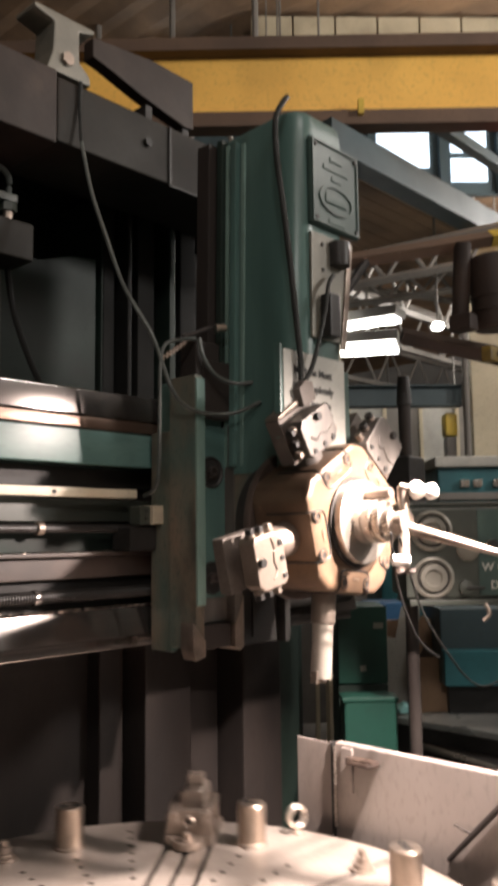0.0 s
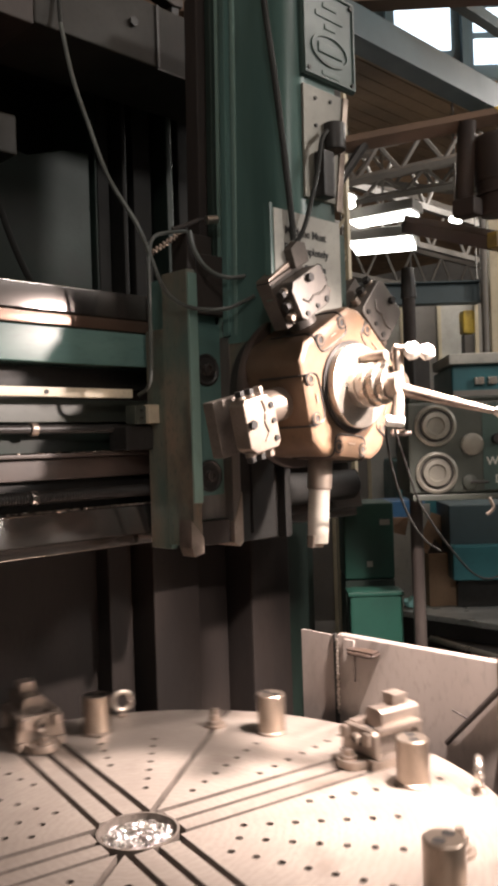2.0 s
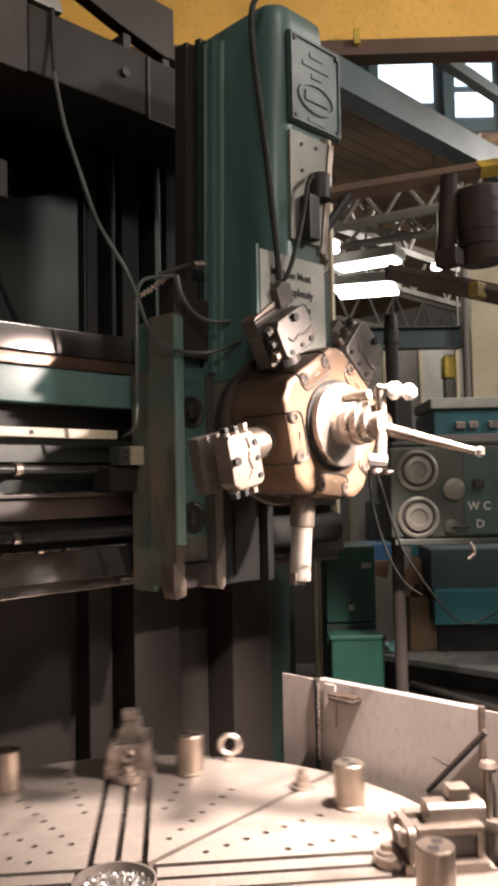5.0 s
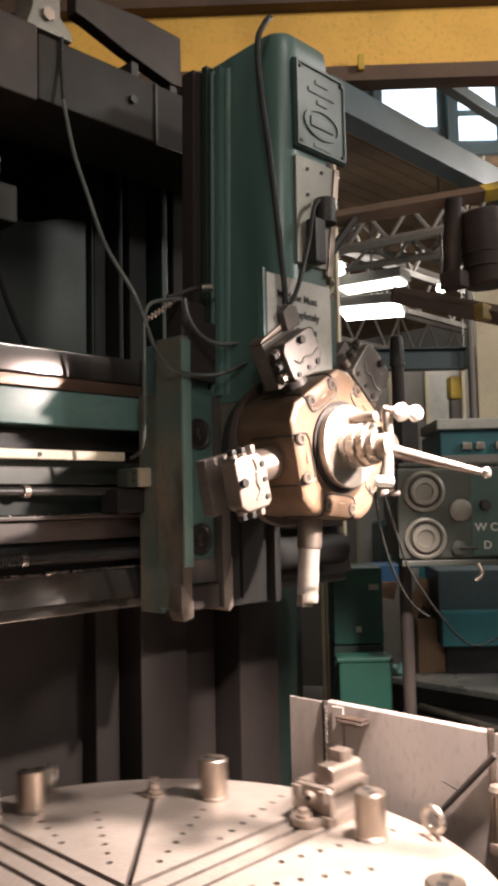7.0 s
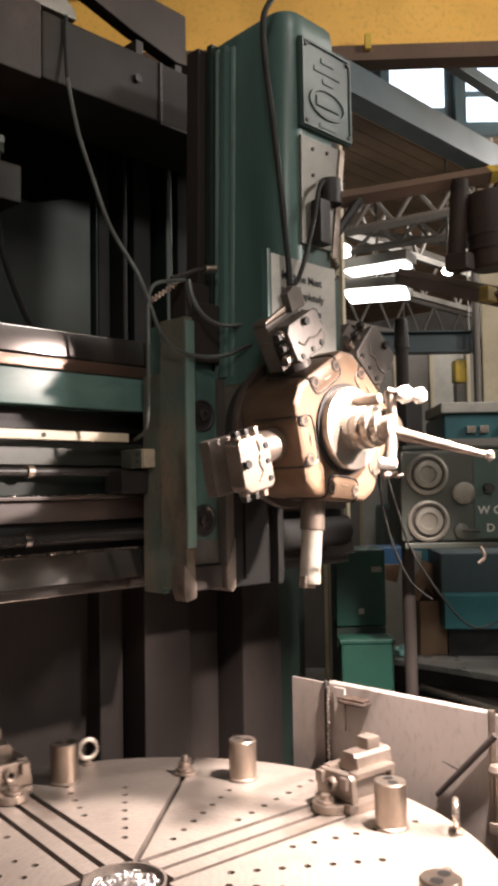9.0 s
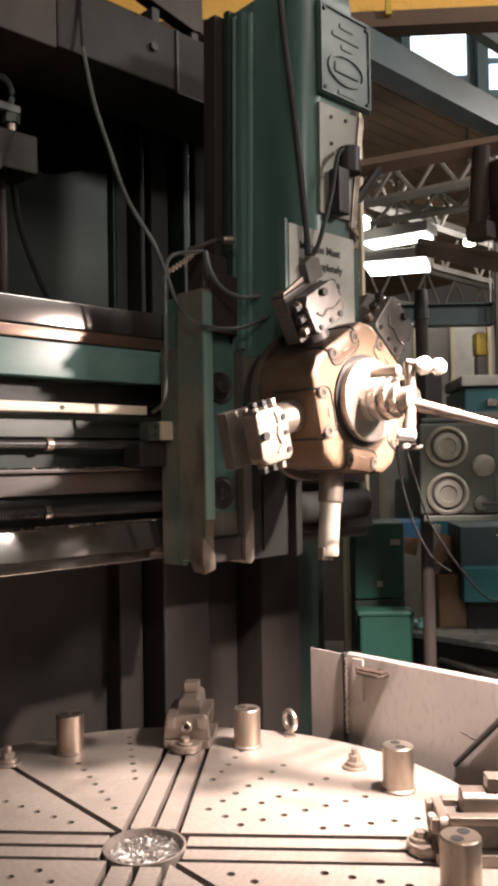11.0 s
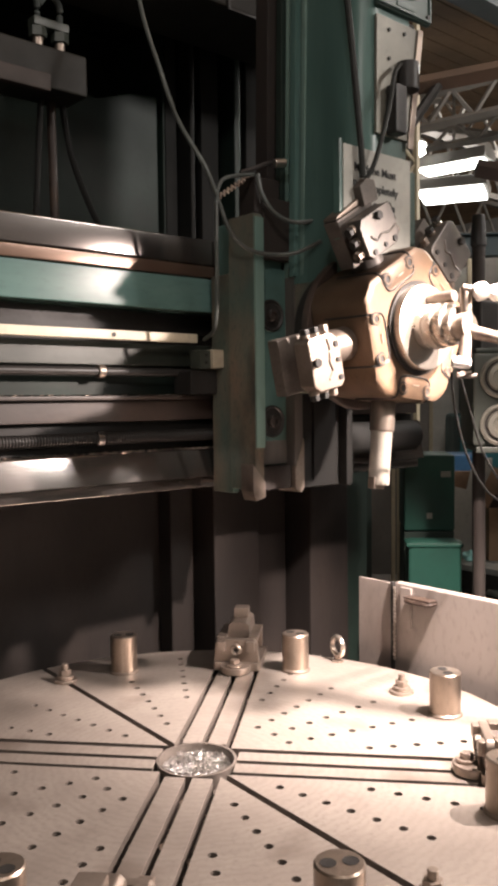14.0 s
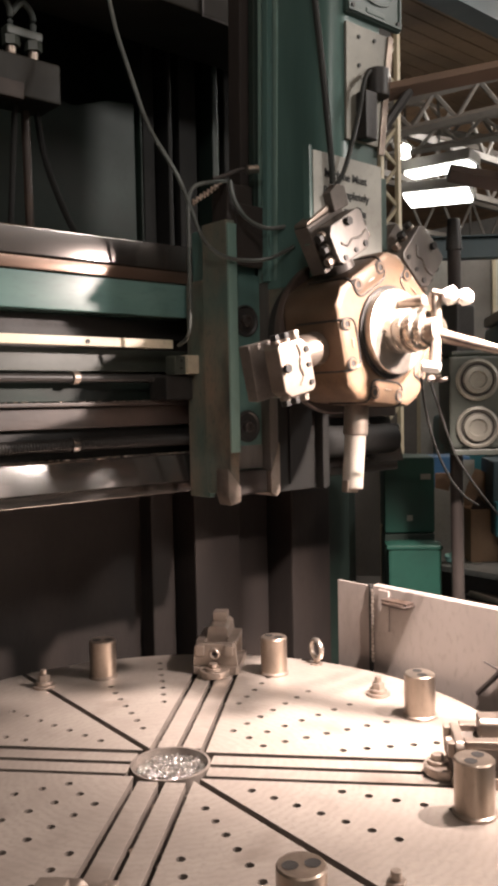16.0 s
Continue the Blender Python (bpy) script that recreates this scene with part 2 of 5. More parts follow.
def merge(bm, own, m=None):
    if m is not None:
        own.transform(m)
    if bm is None:
        return own
    me = bpy.data.meshes.new("tmp")
    own.to_mesh(me)
    own.free()
    bm.from_mesh(me)
    bpy.data.meshes.remove(me)
    return bm


def rod(p0, p1, r, r2=None, seg=20, bevel=0.0, bm=None):
    """A round bar from p0 to p1."""
    own = bmesh.new()
    p0, p1 = Vector(p0), Vector(p1)
    h = (p1 - p0).length
    bmesh.ops.create_cone(own, cap_ends=True, segments=seg, radius1=r, radius2=r if r2 is None else r2, depth=h)
    if bevel:
        caps = [e for e in own.edges if abs(e.verts[0].co.z - e.verts[1].co.z) < 1e-6]
        bmesh.ops.bevel(own, geom=caps, offset=bevel, segments=2, affect="EDGES", profile=0.5)
    own.transform(Matrix.Translation((p0 + p1) / 2) @ (p1 - p0).to_track_quat("Z", "Y").to_matrix().to_4x4())
    return merge(bm, own)


def prism(pts, depth, axis="z", start=0.0, bevel=0.0, bm=None, m=None):
    """A plate with the outline pts, from start to start + depth along axis (y: pts are x, z; x: pts are y, z)."""
    own = bmesh.new()

    def at(p, d):
        return {"z": (p[0], p[1], d), "y": (p[0], d, p[1]), "x": (d, p[0], p[1])}[axis]

    low = [own.verts.new(at(p, start)) for p in pts]
    top = [own.verts.new(at(p, start + depth)) for p in pts]
    own.faces.new(low), own.faces.new(top)
    n = len(pts)
    for i in range(n):
        own.faces.new((low[i], low[(i + 1) % n], top[(i + 1) % n], top[i]))
    bmesh.ops.recalc_face_normals(own, faces=own.faces)
    if bevel:
        bmesh.ops.bevel(own, geom=own.edges[:], offset=bevel, segments=2, affect="EDGES", profile=0.5)
    return merge(bm, own, m)


def bead(points, r, seg=8, bm=None):
    """A tube through points, smoothed."""
    pts = [Vector(p) for p in points]
    fine = []
    for i in range(len(pts) - 1):
        a, b, c, e = pts[max(i - 1, 0)], pts[i], pts[i + 1], pts[min(i + 2, len(pts) - 1)]
        for k in range(6):
            s = k / 6
            fine.append(0.5 * (2 * b + (c - a) * s + (2 * a - 5 * b + 4 * c - e) * s * s + (3 * b - a - 3 * c + e) * s ** 3))
    fine.append(pts[-1])
    own = bmesh.new()
    rings = []
    for i, p in enumerate(fine):
        t = (fine[min(i + 1, len(fine) - 1)] - fine[max(i - 1, 0)]).normalized()
        q = t.to_track_quat("Z", "Y")
        rings.append([own.verts.new(p + q @ Vector((r * math.cos(2 * math.pi * j / seg), r * math.sin(2 * math.pi * j / seg), 0))) for j in range(seg)])
    for a, b in zip(rings, rings[1:]):
        for j in range(seg):
            own.faces.new((a[j], a[(j + 1) % seg], b[(j + 1) % seg], b[j]))
    own.faces.new(rings[0]), own.faces.new(rings[-1])
    return merge(bm, own)


def lathe(profile, seg=32, bm=None, m=None):
    """A turned body round z from (radius, height) pairs."""
    own = bmesh.new()
    rings = [[own.verts.new((r * math.cos(2 * math.pi * j / seg), r * math.sin(2 * math.pi * j / seg), z)) for j in range(seg)] for r, z in profile]
    for a, b in zip(rings, rings[1:]):
        for j in range(seg):
            own.faces.new((a[j], a[(j + 1) % seg], b[(j + 1) % seg], b[j]))
    own.faces.new(rings[0]), own.faces.new(rings[-1])
    return merge(bm, own, m)


def hexagon(r, z0, z1, x=0, y=0, bm=None, m=None):
    return prism([(x + r * math.cos(math.pi / 3 * i), y + r * math.sin(math.pi / 3 * i)) for i in range(6)], z1 - z0, "z", z0, 0.0015, bm, m)


def text(name, words, size, m, material, parent, spacing=1.0):
    cu = bpy.data.curves.new(name, "FONT")
    cu.body, cu.size, cu.extrude, cu.space_line, cu.offset = words, size, 0.0006, spacing, size * 0.016
    tmp = bpy.data.objects.new(name, cu)
    scene.collection.objects.link(tmp)
    me = bpy.data.meshes.new_from_object(tmp.evaluated_get(bpy.context.evaluated_depsgraph_get()))
    bpy.data.objects.remove(tmp)
    ob = part(name, me, material, parent)
    ob.matrix_basis = m
    return ob


# ---- hall ----
TOP = 0.85          # height of the table's face

floor = tagged(part("floor", box(-14, 22, -14, 22, -0.3, 0, 0), CONCRETE), "oil-stained grey concrete shop floor", "floor", kind="structure")


def roof_deck():
    bm = bmesh.new()
    n, pts = 180, []
    for i in range(n + 1):
        x = -14 + 36 * i / n
        pts.append((x, 7.2 + (0.06 if i % 2 else 0)))
    low = [bm.verts.new((x, -14, z)) for x, z in pts]
    far = [bm.verts.new((x, 22, z)) for x, z in pts]
    hi = [bm.verts.new((x, -14, 7.5)) for x, z in pts]
    hif = [bm.verts.new((x, 22, 7.5)) for x, z in pts]
    for i in range(n):
        bm.faces.new((low[i], low[i + 1], far[i + 1], far[i]))
        bm.faces.new((hi[i], hi[i + 1], hif[i + 1], hif[i]))
    return bm


tagged(part("ceiling", roof_deck(), ROOF, smooth=False), "brown corrugated roof deck of the hall", "ceiling", kind="structure")
# walls close the hall; their pale grey is set to bounce fill light
for nm, b in (("wall_north", (-14, 22, 22, 22.3, 0, 7.5)), ("wall_east", (22, 22.3, -14, 22, 0, 7.5)), ("wall_south", (-14, 22, -14.3, -14, 0, 7.5)), ("wall_west", (-14.3, -14, -14, 22, 0, 7.5))):
    tagged(part(nm, box(*b, 0), BRICKWALL), "grey painted masonry wall of the hall", "wall", kind="structure")

# ---- boring mill: frame ----
mill = thing("boring_mill", "large old green vertical boring mill frame, dark with oil and grime", "machine tool")
part("base", prism([(1.02 * math.cos(a), 1.02 * math.sin(a)) for a in [2 * math.pi * i / 48 for i in range(48)]], 0.62, "z", 0.0, 0.02), GRIME, mill)
part("back_panel", box(-1.9, 0.66, 1.0, 1.06, 0, 2.0, 0.004), GRIME, mill)
part("bed_block", box(-1.9, 2.0, 0.98, 1.7, 0, 0.7, 0.02), GRIME, mill)
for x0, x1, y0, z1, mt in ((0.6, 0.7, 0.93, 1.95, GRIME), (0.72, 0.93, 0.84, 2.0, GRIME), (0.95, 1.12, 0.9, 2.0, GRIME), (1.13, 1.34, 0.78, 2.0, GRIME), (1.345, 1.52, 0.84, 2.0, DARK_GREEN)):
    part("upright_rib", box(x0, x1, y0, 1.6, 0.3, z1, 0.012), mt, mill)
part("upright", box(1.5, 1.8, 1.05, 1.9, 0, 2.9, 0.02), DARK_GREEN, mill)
# the opening's shade is put into this cover's green
part("back_cover", prism([(-1.8, 2.0), (0.6, 2.0), (0.6, 2.655), (0.5, 2.645), (0.367, 2.6), (0.2, 2.63), (-1.8, 2.6)], 0.04, "y", 0.97, 0.004), DARK_GREEN, mill, "grimy green sheet cover, darkened for the opening's shade")
# added black sheet: stands in for the deep shade of the opening
part("back_cover", box(-1.8, 1.8, 1.25, 1.3, 1.9, 2.93, 0.004), BLACK_AND_SHADE, mill, "black sheet added as the opening's deep shade")
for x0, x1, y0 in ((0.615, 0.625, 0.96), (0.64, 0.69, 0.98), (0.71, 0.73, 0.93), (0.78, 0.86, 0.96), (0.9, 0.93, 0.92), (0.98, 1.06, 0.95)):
    # near-black ribs hold the opening's shade in their colour
    part("cover_rib", box(x0, x1, y0, 1.24, 2.0, 2.9, 0.006), DARK_GREEN if x0 in (0.615, 0.9) else BLACK_AND_SHADE, mill)
part("top_beam", box(0.12, 1.4, 0.5, 0.78, 2.765, 2.955, 0.008), BEAM, mill, "grimy olive top beam")
part("top_beam", box(-1.9, 0.118, 0.495, 0.78, 2.755, 2.97, 0.008), RAGGED, mill, "rust-brown end of the top beam")
# added sheet that closes the opening from above and keeps it dark
part("shade_cover", box(-1.9, 1.4, 0.782, 1.35, 2.932, 2.95, 0.004), BLACK_AND_SHADE, mill, "black sheet added to keep the opening dark")
part("seam_strip", box(0.525, 0.535, 0.493, 0.5, 2.765, 2.95, 0.001), BLACK, mill)
part("seam_strip", box(0.525, 0.66, 0.493, 0.499, 2.757, 2.764, 0.001), BLACK, mill)
part("beam_bracket", prism([(0.31, 3.135), (0.36, 3.125), (0.5, 3.085), (0.69, 3.045), (0.728, 3.05), (0.728, 3.22), (0.55, 3.225), (0.31, 3.2)], 0.05, "y", 0.6, 0.006), RAGGED, mill, "rusty bar lying along the top beam")
for x in (0.525, 0.685):
    part("spacer", box(x, x + 0.03, 0.61, 0.7, 2.945, 3.07, 0.003), BLACK, mill)
part("beam_bracket", prism([(0.09, 2.972), (0.24, 2.972), (0.235, 3.0), (0.2, 3.03), (0.198, 3.12), (0.25, 3.135), (0.25, 3.15), (0.05, 3.15), (0.05, 3.135), (0.115, 3.12), (0.11, 3.03)], 0.1, "y", 0.51, 0.006), DIAL, mill, "dirty pale cast bracket")
part("bolt", rod((0.155, 0.512, 3.02), (0.155, 0.498, 3.02), 0.02, seg=6), STEEL, mill)
part("bolt", rod((0.44, 0.5, 2.87), (0.44, 0.488, 2.87), 0.014, seg=6), BLACK, mill)

# counterweight block with its hoses, hung in the opening
block = thing("hose_manifold", "grey manifold block with two looped hoses, hung in the frame opening", "manifold", Matrix.Translation((0.07, 0, -0.01)))
part("block", box(-0.4, 0.06, 0.62, 0.75, 2.46, 2.57, 0.008), BEAM, block)
part("plate", box(-0.4, -0.06, 0.6, 0.62, 2.445, 2.49, 0.004), RAGGED, block)
for dx in (-0.055, 0.01):
    part("fitting", rod((dx, 0.68, 2.57), (dx, 0.68, 2.66), 0.014, bevel=0.003), STEEL, block)
    part("collar", rod((dx, 0.68, 2.61), (dx, 0.68, 2.635), 0.024, seg=6), OLIVE, block)
part("yoke", box(-0.075, 0.03, 0.66, 0.7, 2.635, 2.66, 0.004), OLIVE, block)
part("hose", bead([(-0.055, 0.68, 2.66), (-0.06, 0.68, 2.72), (-0.1, 0.68, 2.745), (-0.17, 0.68, 2.7), (-0.27, 0.7, 2.65)], 0.009), CABLE, block)
part("hose", bead([(0.01, 0.68, 2.66), (0.01, 0.68, 2.71), (-0.02, 0.68, 2.735), (-0.05, 0.68, 2.7)], 0.009), CABLE, block)
part("pipe", rod((0.0, 0.72, 2.46), (0.005, 0.72, 2.05), 0.012), RAGGED, block)
# pipe and hose are near-black to paint in the opening's shade
part("pipe", rod((-0.04, 0.7, 2.46), (-0.06, 0.72, 2.05), 0.008), BLACK_AND_SHADE, block)
part("hose", bead([(0.035, 0.72, 2.46), (0.06, 0.72, 2.33), (0.11, 0.7, 2.18), (0.17, 0.68, 2.06)], 0.009), BLACK_AND_SHADE, block)

# ---- cross rail ----
rail = thing("cross_rail", "cross rail with bare steel ways, green painted band and feed screws", "machine rail")
RX0, RX1 = -1.9, 1.32
part("core", box(RX0, RX1, 0.5, 0.95, 1.385, 2.05, 0.006), GRIME, rail)
part("upper_way", box(RX0, RX1, 0.4, 0.6, 1.992, 2.062, 0.005), WAY, rail, "bare steel upper way")
part("way_edge", box(RX0, RX1, 0.397, 0.6, 1.958, 1.99, 0.004), RUST_WAY, rail, "rust-brown edge of the way")
part("painted_band", box(RX0, RX1, 0.402, 0.6, 1.866, 1.956, 0.003), RAIL_GREEN, rail, "green painted band")
part("groove", box(RX0, RX1, 0.48, 0.6, 1.81, 1.865, 0.002), BLACK, rail)
part("scale_bar", box(RX0, 0.325, 0.4, 0.425, 1.78, 1.804, 0.002), SCALE, rail, "cream measuring scale strip")
for x in (-0.52, 0.06):
    part("scale_screw", rod((x, 0.4, 1.792), (x, 0.397, 1.792), 0.006, seg=12), BLACK, rail)
part("rear_panel", box(RX0, RX1, 0.46, 0.52, 1.718, 1.778, 0.003), OLIVE, rail)
part("feed_rod", rod((RX0, 0.425, 1.7), (RX1, 0.425, 1.7), 0.011, seg=20), BLACK, rail, "thin oily black feed rod")
part("rod_collar", rod((0.025, 0.425, 1.7), (0.045, 0.425, 1.7), 0.017, seg=20, bevel=0.003), STEEL, rail)
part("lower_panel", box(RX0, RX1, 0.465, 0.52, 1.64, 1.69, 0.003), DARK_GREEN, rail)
part("ledge", box(RX0, RX1, 0.415, 0.5, 1.628, 1.638, 0.002), BROWN, rail)
part("ledge_face", box(RX0, RX1, 0.435, 0.5, 1.572, 1.626, 0.003), BROWN, rail)


def screw_profile(length, r, pitch):
    prof = [(0.4 * r, 0)]
    n = int(length / pitch)
    for i in range(n):
        z = i * pitch
        prof += [(r * 0.84, z), (r, z + pitch * 0.35), (r, z + pitch * 0.6), (r * 0.84, z + pitch * 0.95)]
    return prof + [(0.4 * r, length)]


part("lead_screw", lathe(screw_profile(RX1 - RX0, 0.017, 0.008), 16, None, Matrix.Translation((RX0, 0.43, 1.53)) @ pose(0, 0, 0, 0, 90, 0)), BLACK, rail, "oily black lead screw")
part("screw_collar", rod((0.02, 0.43, 1.53), (0.04, 0.43, 1.53), 0.02, bevel=0.003), WAY, rail)
part("trough", box(RX0, RX1, 0.46, 0.52, 1.492, 1.57, 0.002), BLACK, rail)
# front made to lean back so that the lamp's highlight lands on it
part("lower_way", prism([(0.4, 1.414), (0.6, 1.414), (0.6, 1.49), (0.418, 1.49)], RX1 - RX0, "x", RX0, 0.004), WAY, rail, "bare steel lower way")
part("lip", box(RX0, RX1, 0.428, 0.6, 1.382, 1.412, 0.004), WAY, rail)
rng = random.Random(4)
bm = bmesh.new()
for i in range(420):
    x, y, z = rng.uniform(-0.4, 0.42), rng.uniform(0.405, 0.46), 1.492
    if rng.random() < 0.25:
        y, z = rng.uniform(0.416, 0.434), 1.639
    s = rng.uniform(0.0015, 0.005)
    box(-s, s, -s * 0.3, s * 0.3, 0, s * 0.5, 0, bm, Matrix.Translation((x, y, z)) @ pose(0, 0, 0, rng.uniform(-30, 30), 0, rng.uniform(0, 180)))
tagged(part("metal_chips", bm, STEEL, smooth=False), "scattered bright metal chips on the rail ledges", "swarf", kind="stuff")

switch = thing("limit_switch", "small cream limit switch box fixed at the saddle's edge", "switch")
part("housing", box(0.325, 0.365, 0.335, 0.385, 1.71, 1.76, 0.004), SCALE, switch)
part("back", box(0.29, 0.327, 0.345, 0.39, 1.708, 1.758, 0.004), OLIVE, switch)
for dz in (1.725, 1.745):
    part("screw", rod((0.31, 0.345, dz), (0.31, 0.342, dz), 0.004, seg=8), BLACK, switch)
part("bracket", box(0.27, 0.36, 0.36, 0.44, 1.64, 1.705, 0.006), BLACK, switch)

# ---- saddle ----
saddle = thing("rail_saddle", "green cast saddle with worn bare edges, clamped on the rail", "machine saddle")
part("body", box(0.386, 0.76, 0.24, 0.39, 1.4, 2.1, 0.008), GREEN, saddle)
part("gib", prism([(0.353, 1.39), (0.385, 1.39), (0.385, 2.1), (0.353, 2.1)], 0.1, "y", 0.2, 0.004), SADDLE, saddle, "worn green gib")
part("gib_side", prism([(0.362, 1.375), (0.384, 1.375), (0.384, 1.96), (0.362, 1.96)], 0.085, "y", 0.302, 0.004), SADDLE, saddle, "brown oil-streaked side of the saddle")
# pale strip paints the highlight along the gib's front
part("gib_edge", box(0.354, 0.384, 0.193, 0.2, 1.5, 2.09, 0.002), PALE_GREEN, saddle, "pale green edge, its highlight in the colour")
part("front_strip", box(0.496, 0.527, 0.2, 0.26, 1.44, 1.98, 0.005), STAINED_SHADED, saddle, "oil-streaked front strip")
part("front_plate", box(0.387, 0.495, 0.232, 0.24, 1.45, 1.97, 0.003), GREEN, saddle)
part("foot", prism([(0.494, 1.384), (0.515, 1.372), (0.5285, 1.384), (0.5285, 1.52), (0.494, 1.438)], 0.09, "y", 0.197, 0.003), STEEL, saddle, "worn bare steel foot")
part("foot", prism([(0.342, 1.388), (0.352, 1.362), (0.3855, 1.37), (0.3855, 1.41), (0.342, 1.46)], 0.05, "y", 0.196, 0.003), STEEL, saddle, "worn bare steel foot")

part("foot_web", box(0.388, 0.493, 0.21, 0.24, 1.385, 1.449, 0.006), GRIME, saddle)
for z in (1.847, 1.566):
    # disc on the plate; black paints in the shade of a recess
    boss = part("bolt_pocket", lathe([(0.043, 0), (0.043, 0.004), (0.039, 0.005), (0.034, 0.001), (0.004, 0.001)], 36, None, Matrix.Translation((0.442, 0.2325, z)) @ pose(0, 0, 0, 90, 0, 0)), BLACK, saddle, "black round pocket, recess shade in its colour")
    part("socket_screw", lathe([(0.016, 0), (0.016, 0.011), (0.013, 0.013), (0.008, 0.013), (0.007, 0.008), (0.001, 0.008)], 20, None, Matrix.Translation((0.442, 0.2315, z)) @ pose(0, 0, 0, 90, 0, 0)), GRIME, boss)
part("lower_plate", box(0.388, 0.494, 0.228, 0.2325, 1.452, 1.515, 0.0015), STAINED_SHADED, saddle, "bare stained steel below the pocket")
part("edge_strip", box(0.389, 0.394, 0.2255, 0.2315, 1.52, 1.99, 0.001), PALE_GREEN, saddle, "pale green edge beside the gib")
# apron, ribs and motor cover are near-black: the turret's shadow put into colour
part("apron", box(0.529, 0.76, 0.23, 0.42, 1.378, 1.8, 0.006), BLACK_AND_SHADE, saddle, "near-black lower apron, turret shade in its colour")
part("apron_rib", box(0.59, 0.6, 0.222, 0.23, 1.4, 1.8, 0.002), BLACK_AND_SHADE, saddle)
part("apron_rib", box(0.7, 0.72, 0.2, 0.23, 1.378, 1.8, 0.004), BLACK_AND_SHADE, saddle)
part("motor_cover", rod((0.76, 0.36, 1.5), (1.2, 0.36, 1.5), 0.05, seg=24, bevel=0.01), BLACK_AND_SHADE, saddle)
part("top_block", box(0.372, 0.462, 0.215, 0.28, 2.101, 2.2, 0.006), GRIME, saddle)
part("top_plate", box(0.395, 0.5, 0.21, 0.238, 1.99, 2.15, 0.006), GRIME, saddle)
part("terminal", bead([(0.33, 0.22, 2.2), (0.36, 0.21, 2.21), (0.39, 0.2, 2.225), (0.42, 0.2, 2.235)], 0.006), GRIME, saddle)
part("terminal_head", rod((0.43, 0.2, 2.235), (0.46, 0.19, 2.24), 0.012, bevel=0.003), BRIGHT, saddle)
part("spring", bead([(0.29 + 0.006 * i, 0.25 + 0.008 * (i % 2), 2.135 + 0.004 * i + 0.012 * (i % 2)) for i in range(18)], 0.003, 6), STEEL, saddle)


def cable(label, points, r, mt):
    ob = part("cable", bead(points, r), mt)
    return tagged(ob, label, "cable")


cable("thin grey cable hanging from the top beam to the saddle", [(0.18, 0.47, 2.77), (0.165, 0.4, 2.6), (0.155, 0.32, 2.45), (0.165, 0.26, 2.31), (0.2, 0.2, 2.19), (0.238, 0.2, 2.12), (0.268, 0.195, 2.05), (0.31, 0.19, 2.01), (0.374, 0.18, 1.995), (0.45, 0.15, 2.0), (0.5, 0.1, 2.03)], 0.0055, CABLE)
cable("thin grey cable looped along the saddle to the switch", [(0.37, 0.215, 2.2), (0.31, 0.2, 2.185), (0.255, 0.2, 2.165), (0.236, 0.2, 2.12), (0.242, 0.21, 2.03), (0.25, 0.22, 1.93), (0.256, 0.23, 1.85), (0.262, 0.25, 1.8), (0.3, 0.34, 1.785)], 0.005, CABLE)
cable("thin grey cable drooping from the saddle to the turret head", [(0.375, 0.205, 2.2), (0.385, 0.2, 2.15), (0.42, 0.19, 2.105), (0.47, 0.17, 2.085), (0.52, 0.12, 2.09), (0.56, 0.06, 2.1)], 0.006, CABLE)
cable("thin dark cable hanging beside the upright", [(0.19, 0.49, 2.96), (0.188, 0.49, 2.88), (0.18, 0.47, 2.77)], 0.0055, RUBBER)

# ---- ram with turret ----
ram = thing("turret_ram", "green vertical ram carrying a brown five-sided tool turret", "machine ram")


def ram_section(z):
    s = (z - 2.2) / 0.7
    xl, xr = 0.505 + 0.02 * s, 0.69 + 0.03 * s
    pts = [(xl, 0.3), (xl, 0.06)]
    for k in range(9):
        a = math.pi + k * math.pi / 16
        pts.append((xl + 0.06 + 0.06 * math.cos(a), 0.03 + 0.06 * math.sin(a)))
    return pts + [(xr - 0.015, -0.03), (xr, -0.015), (xr, 0.3)]


def ram_shell():
    bm = bmesh.new()
    levels = [(1.93, 1.0), (2.2, 1.0), (2.55, 1.0), (2.855, 1.0), (2.885, 0.97), (2.9, 0.9)]
    rings = []
    for z, k in levels:
        sec = ram_section(z)
        cx, cy = sum(p[0] for p in sec) / len(sec), 0.15
        rings.append([bm.verts.new((cx + (x - cx) * k, cy + (y - cy) * k, z + (0.012 * (0.3 - y) / 0.3 if k < 1 else 0))) for x, y in sec])
    n = len(rings[0])
    for a, b in zip(rings, rings[1:]):
        for j in range(n):
            bm.faces.new((a[j], a[(j + 1) % n], b[(j + 1) % n], b[j]))
    bm.faces.new(rings[0]), bm.faces.new(rings[-1])
    return bm


part("ram_body", ram_shell(), GREEN, ram)
# greens step from pale to dark: lit and shaded ridges put in colour
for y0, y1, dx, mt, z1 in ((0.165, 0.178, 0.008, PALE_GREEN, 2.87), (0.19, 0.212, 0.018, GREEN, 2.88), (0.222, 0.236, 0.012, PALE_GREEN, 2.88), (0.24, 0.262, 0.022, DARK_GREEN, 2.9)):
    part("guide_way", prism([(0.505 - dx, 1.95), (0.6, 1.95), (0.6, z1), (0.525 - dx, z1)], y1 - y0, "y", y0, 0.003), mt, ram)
part("back_plate", prism([(0.46, 1.9), (0.74, 1.9), (0.78, 2.89), (0.478, 2.89)], 0.05, "y", 0.268, 0.004), GRIME, ram)
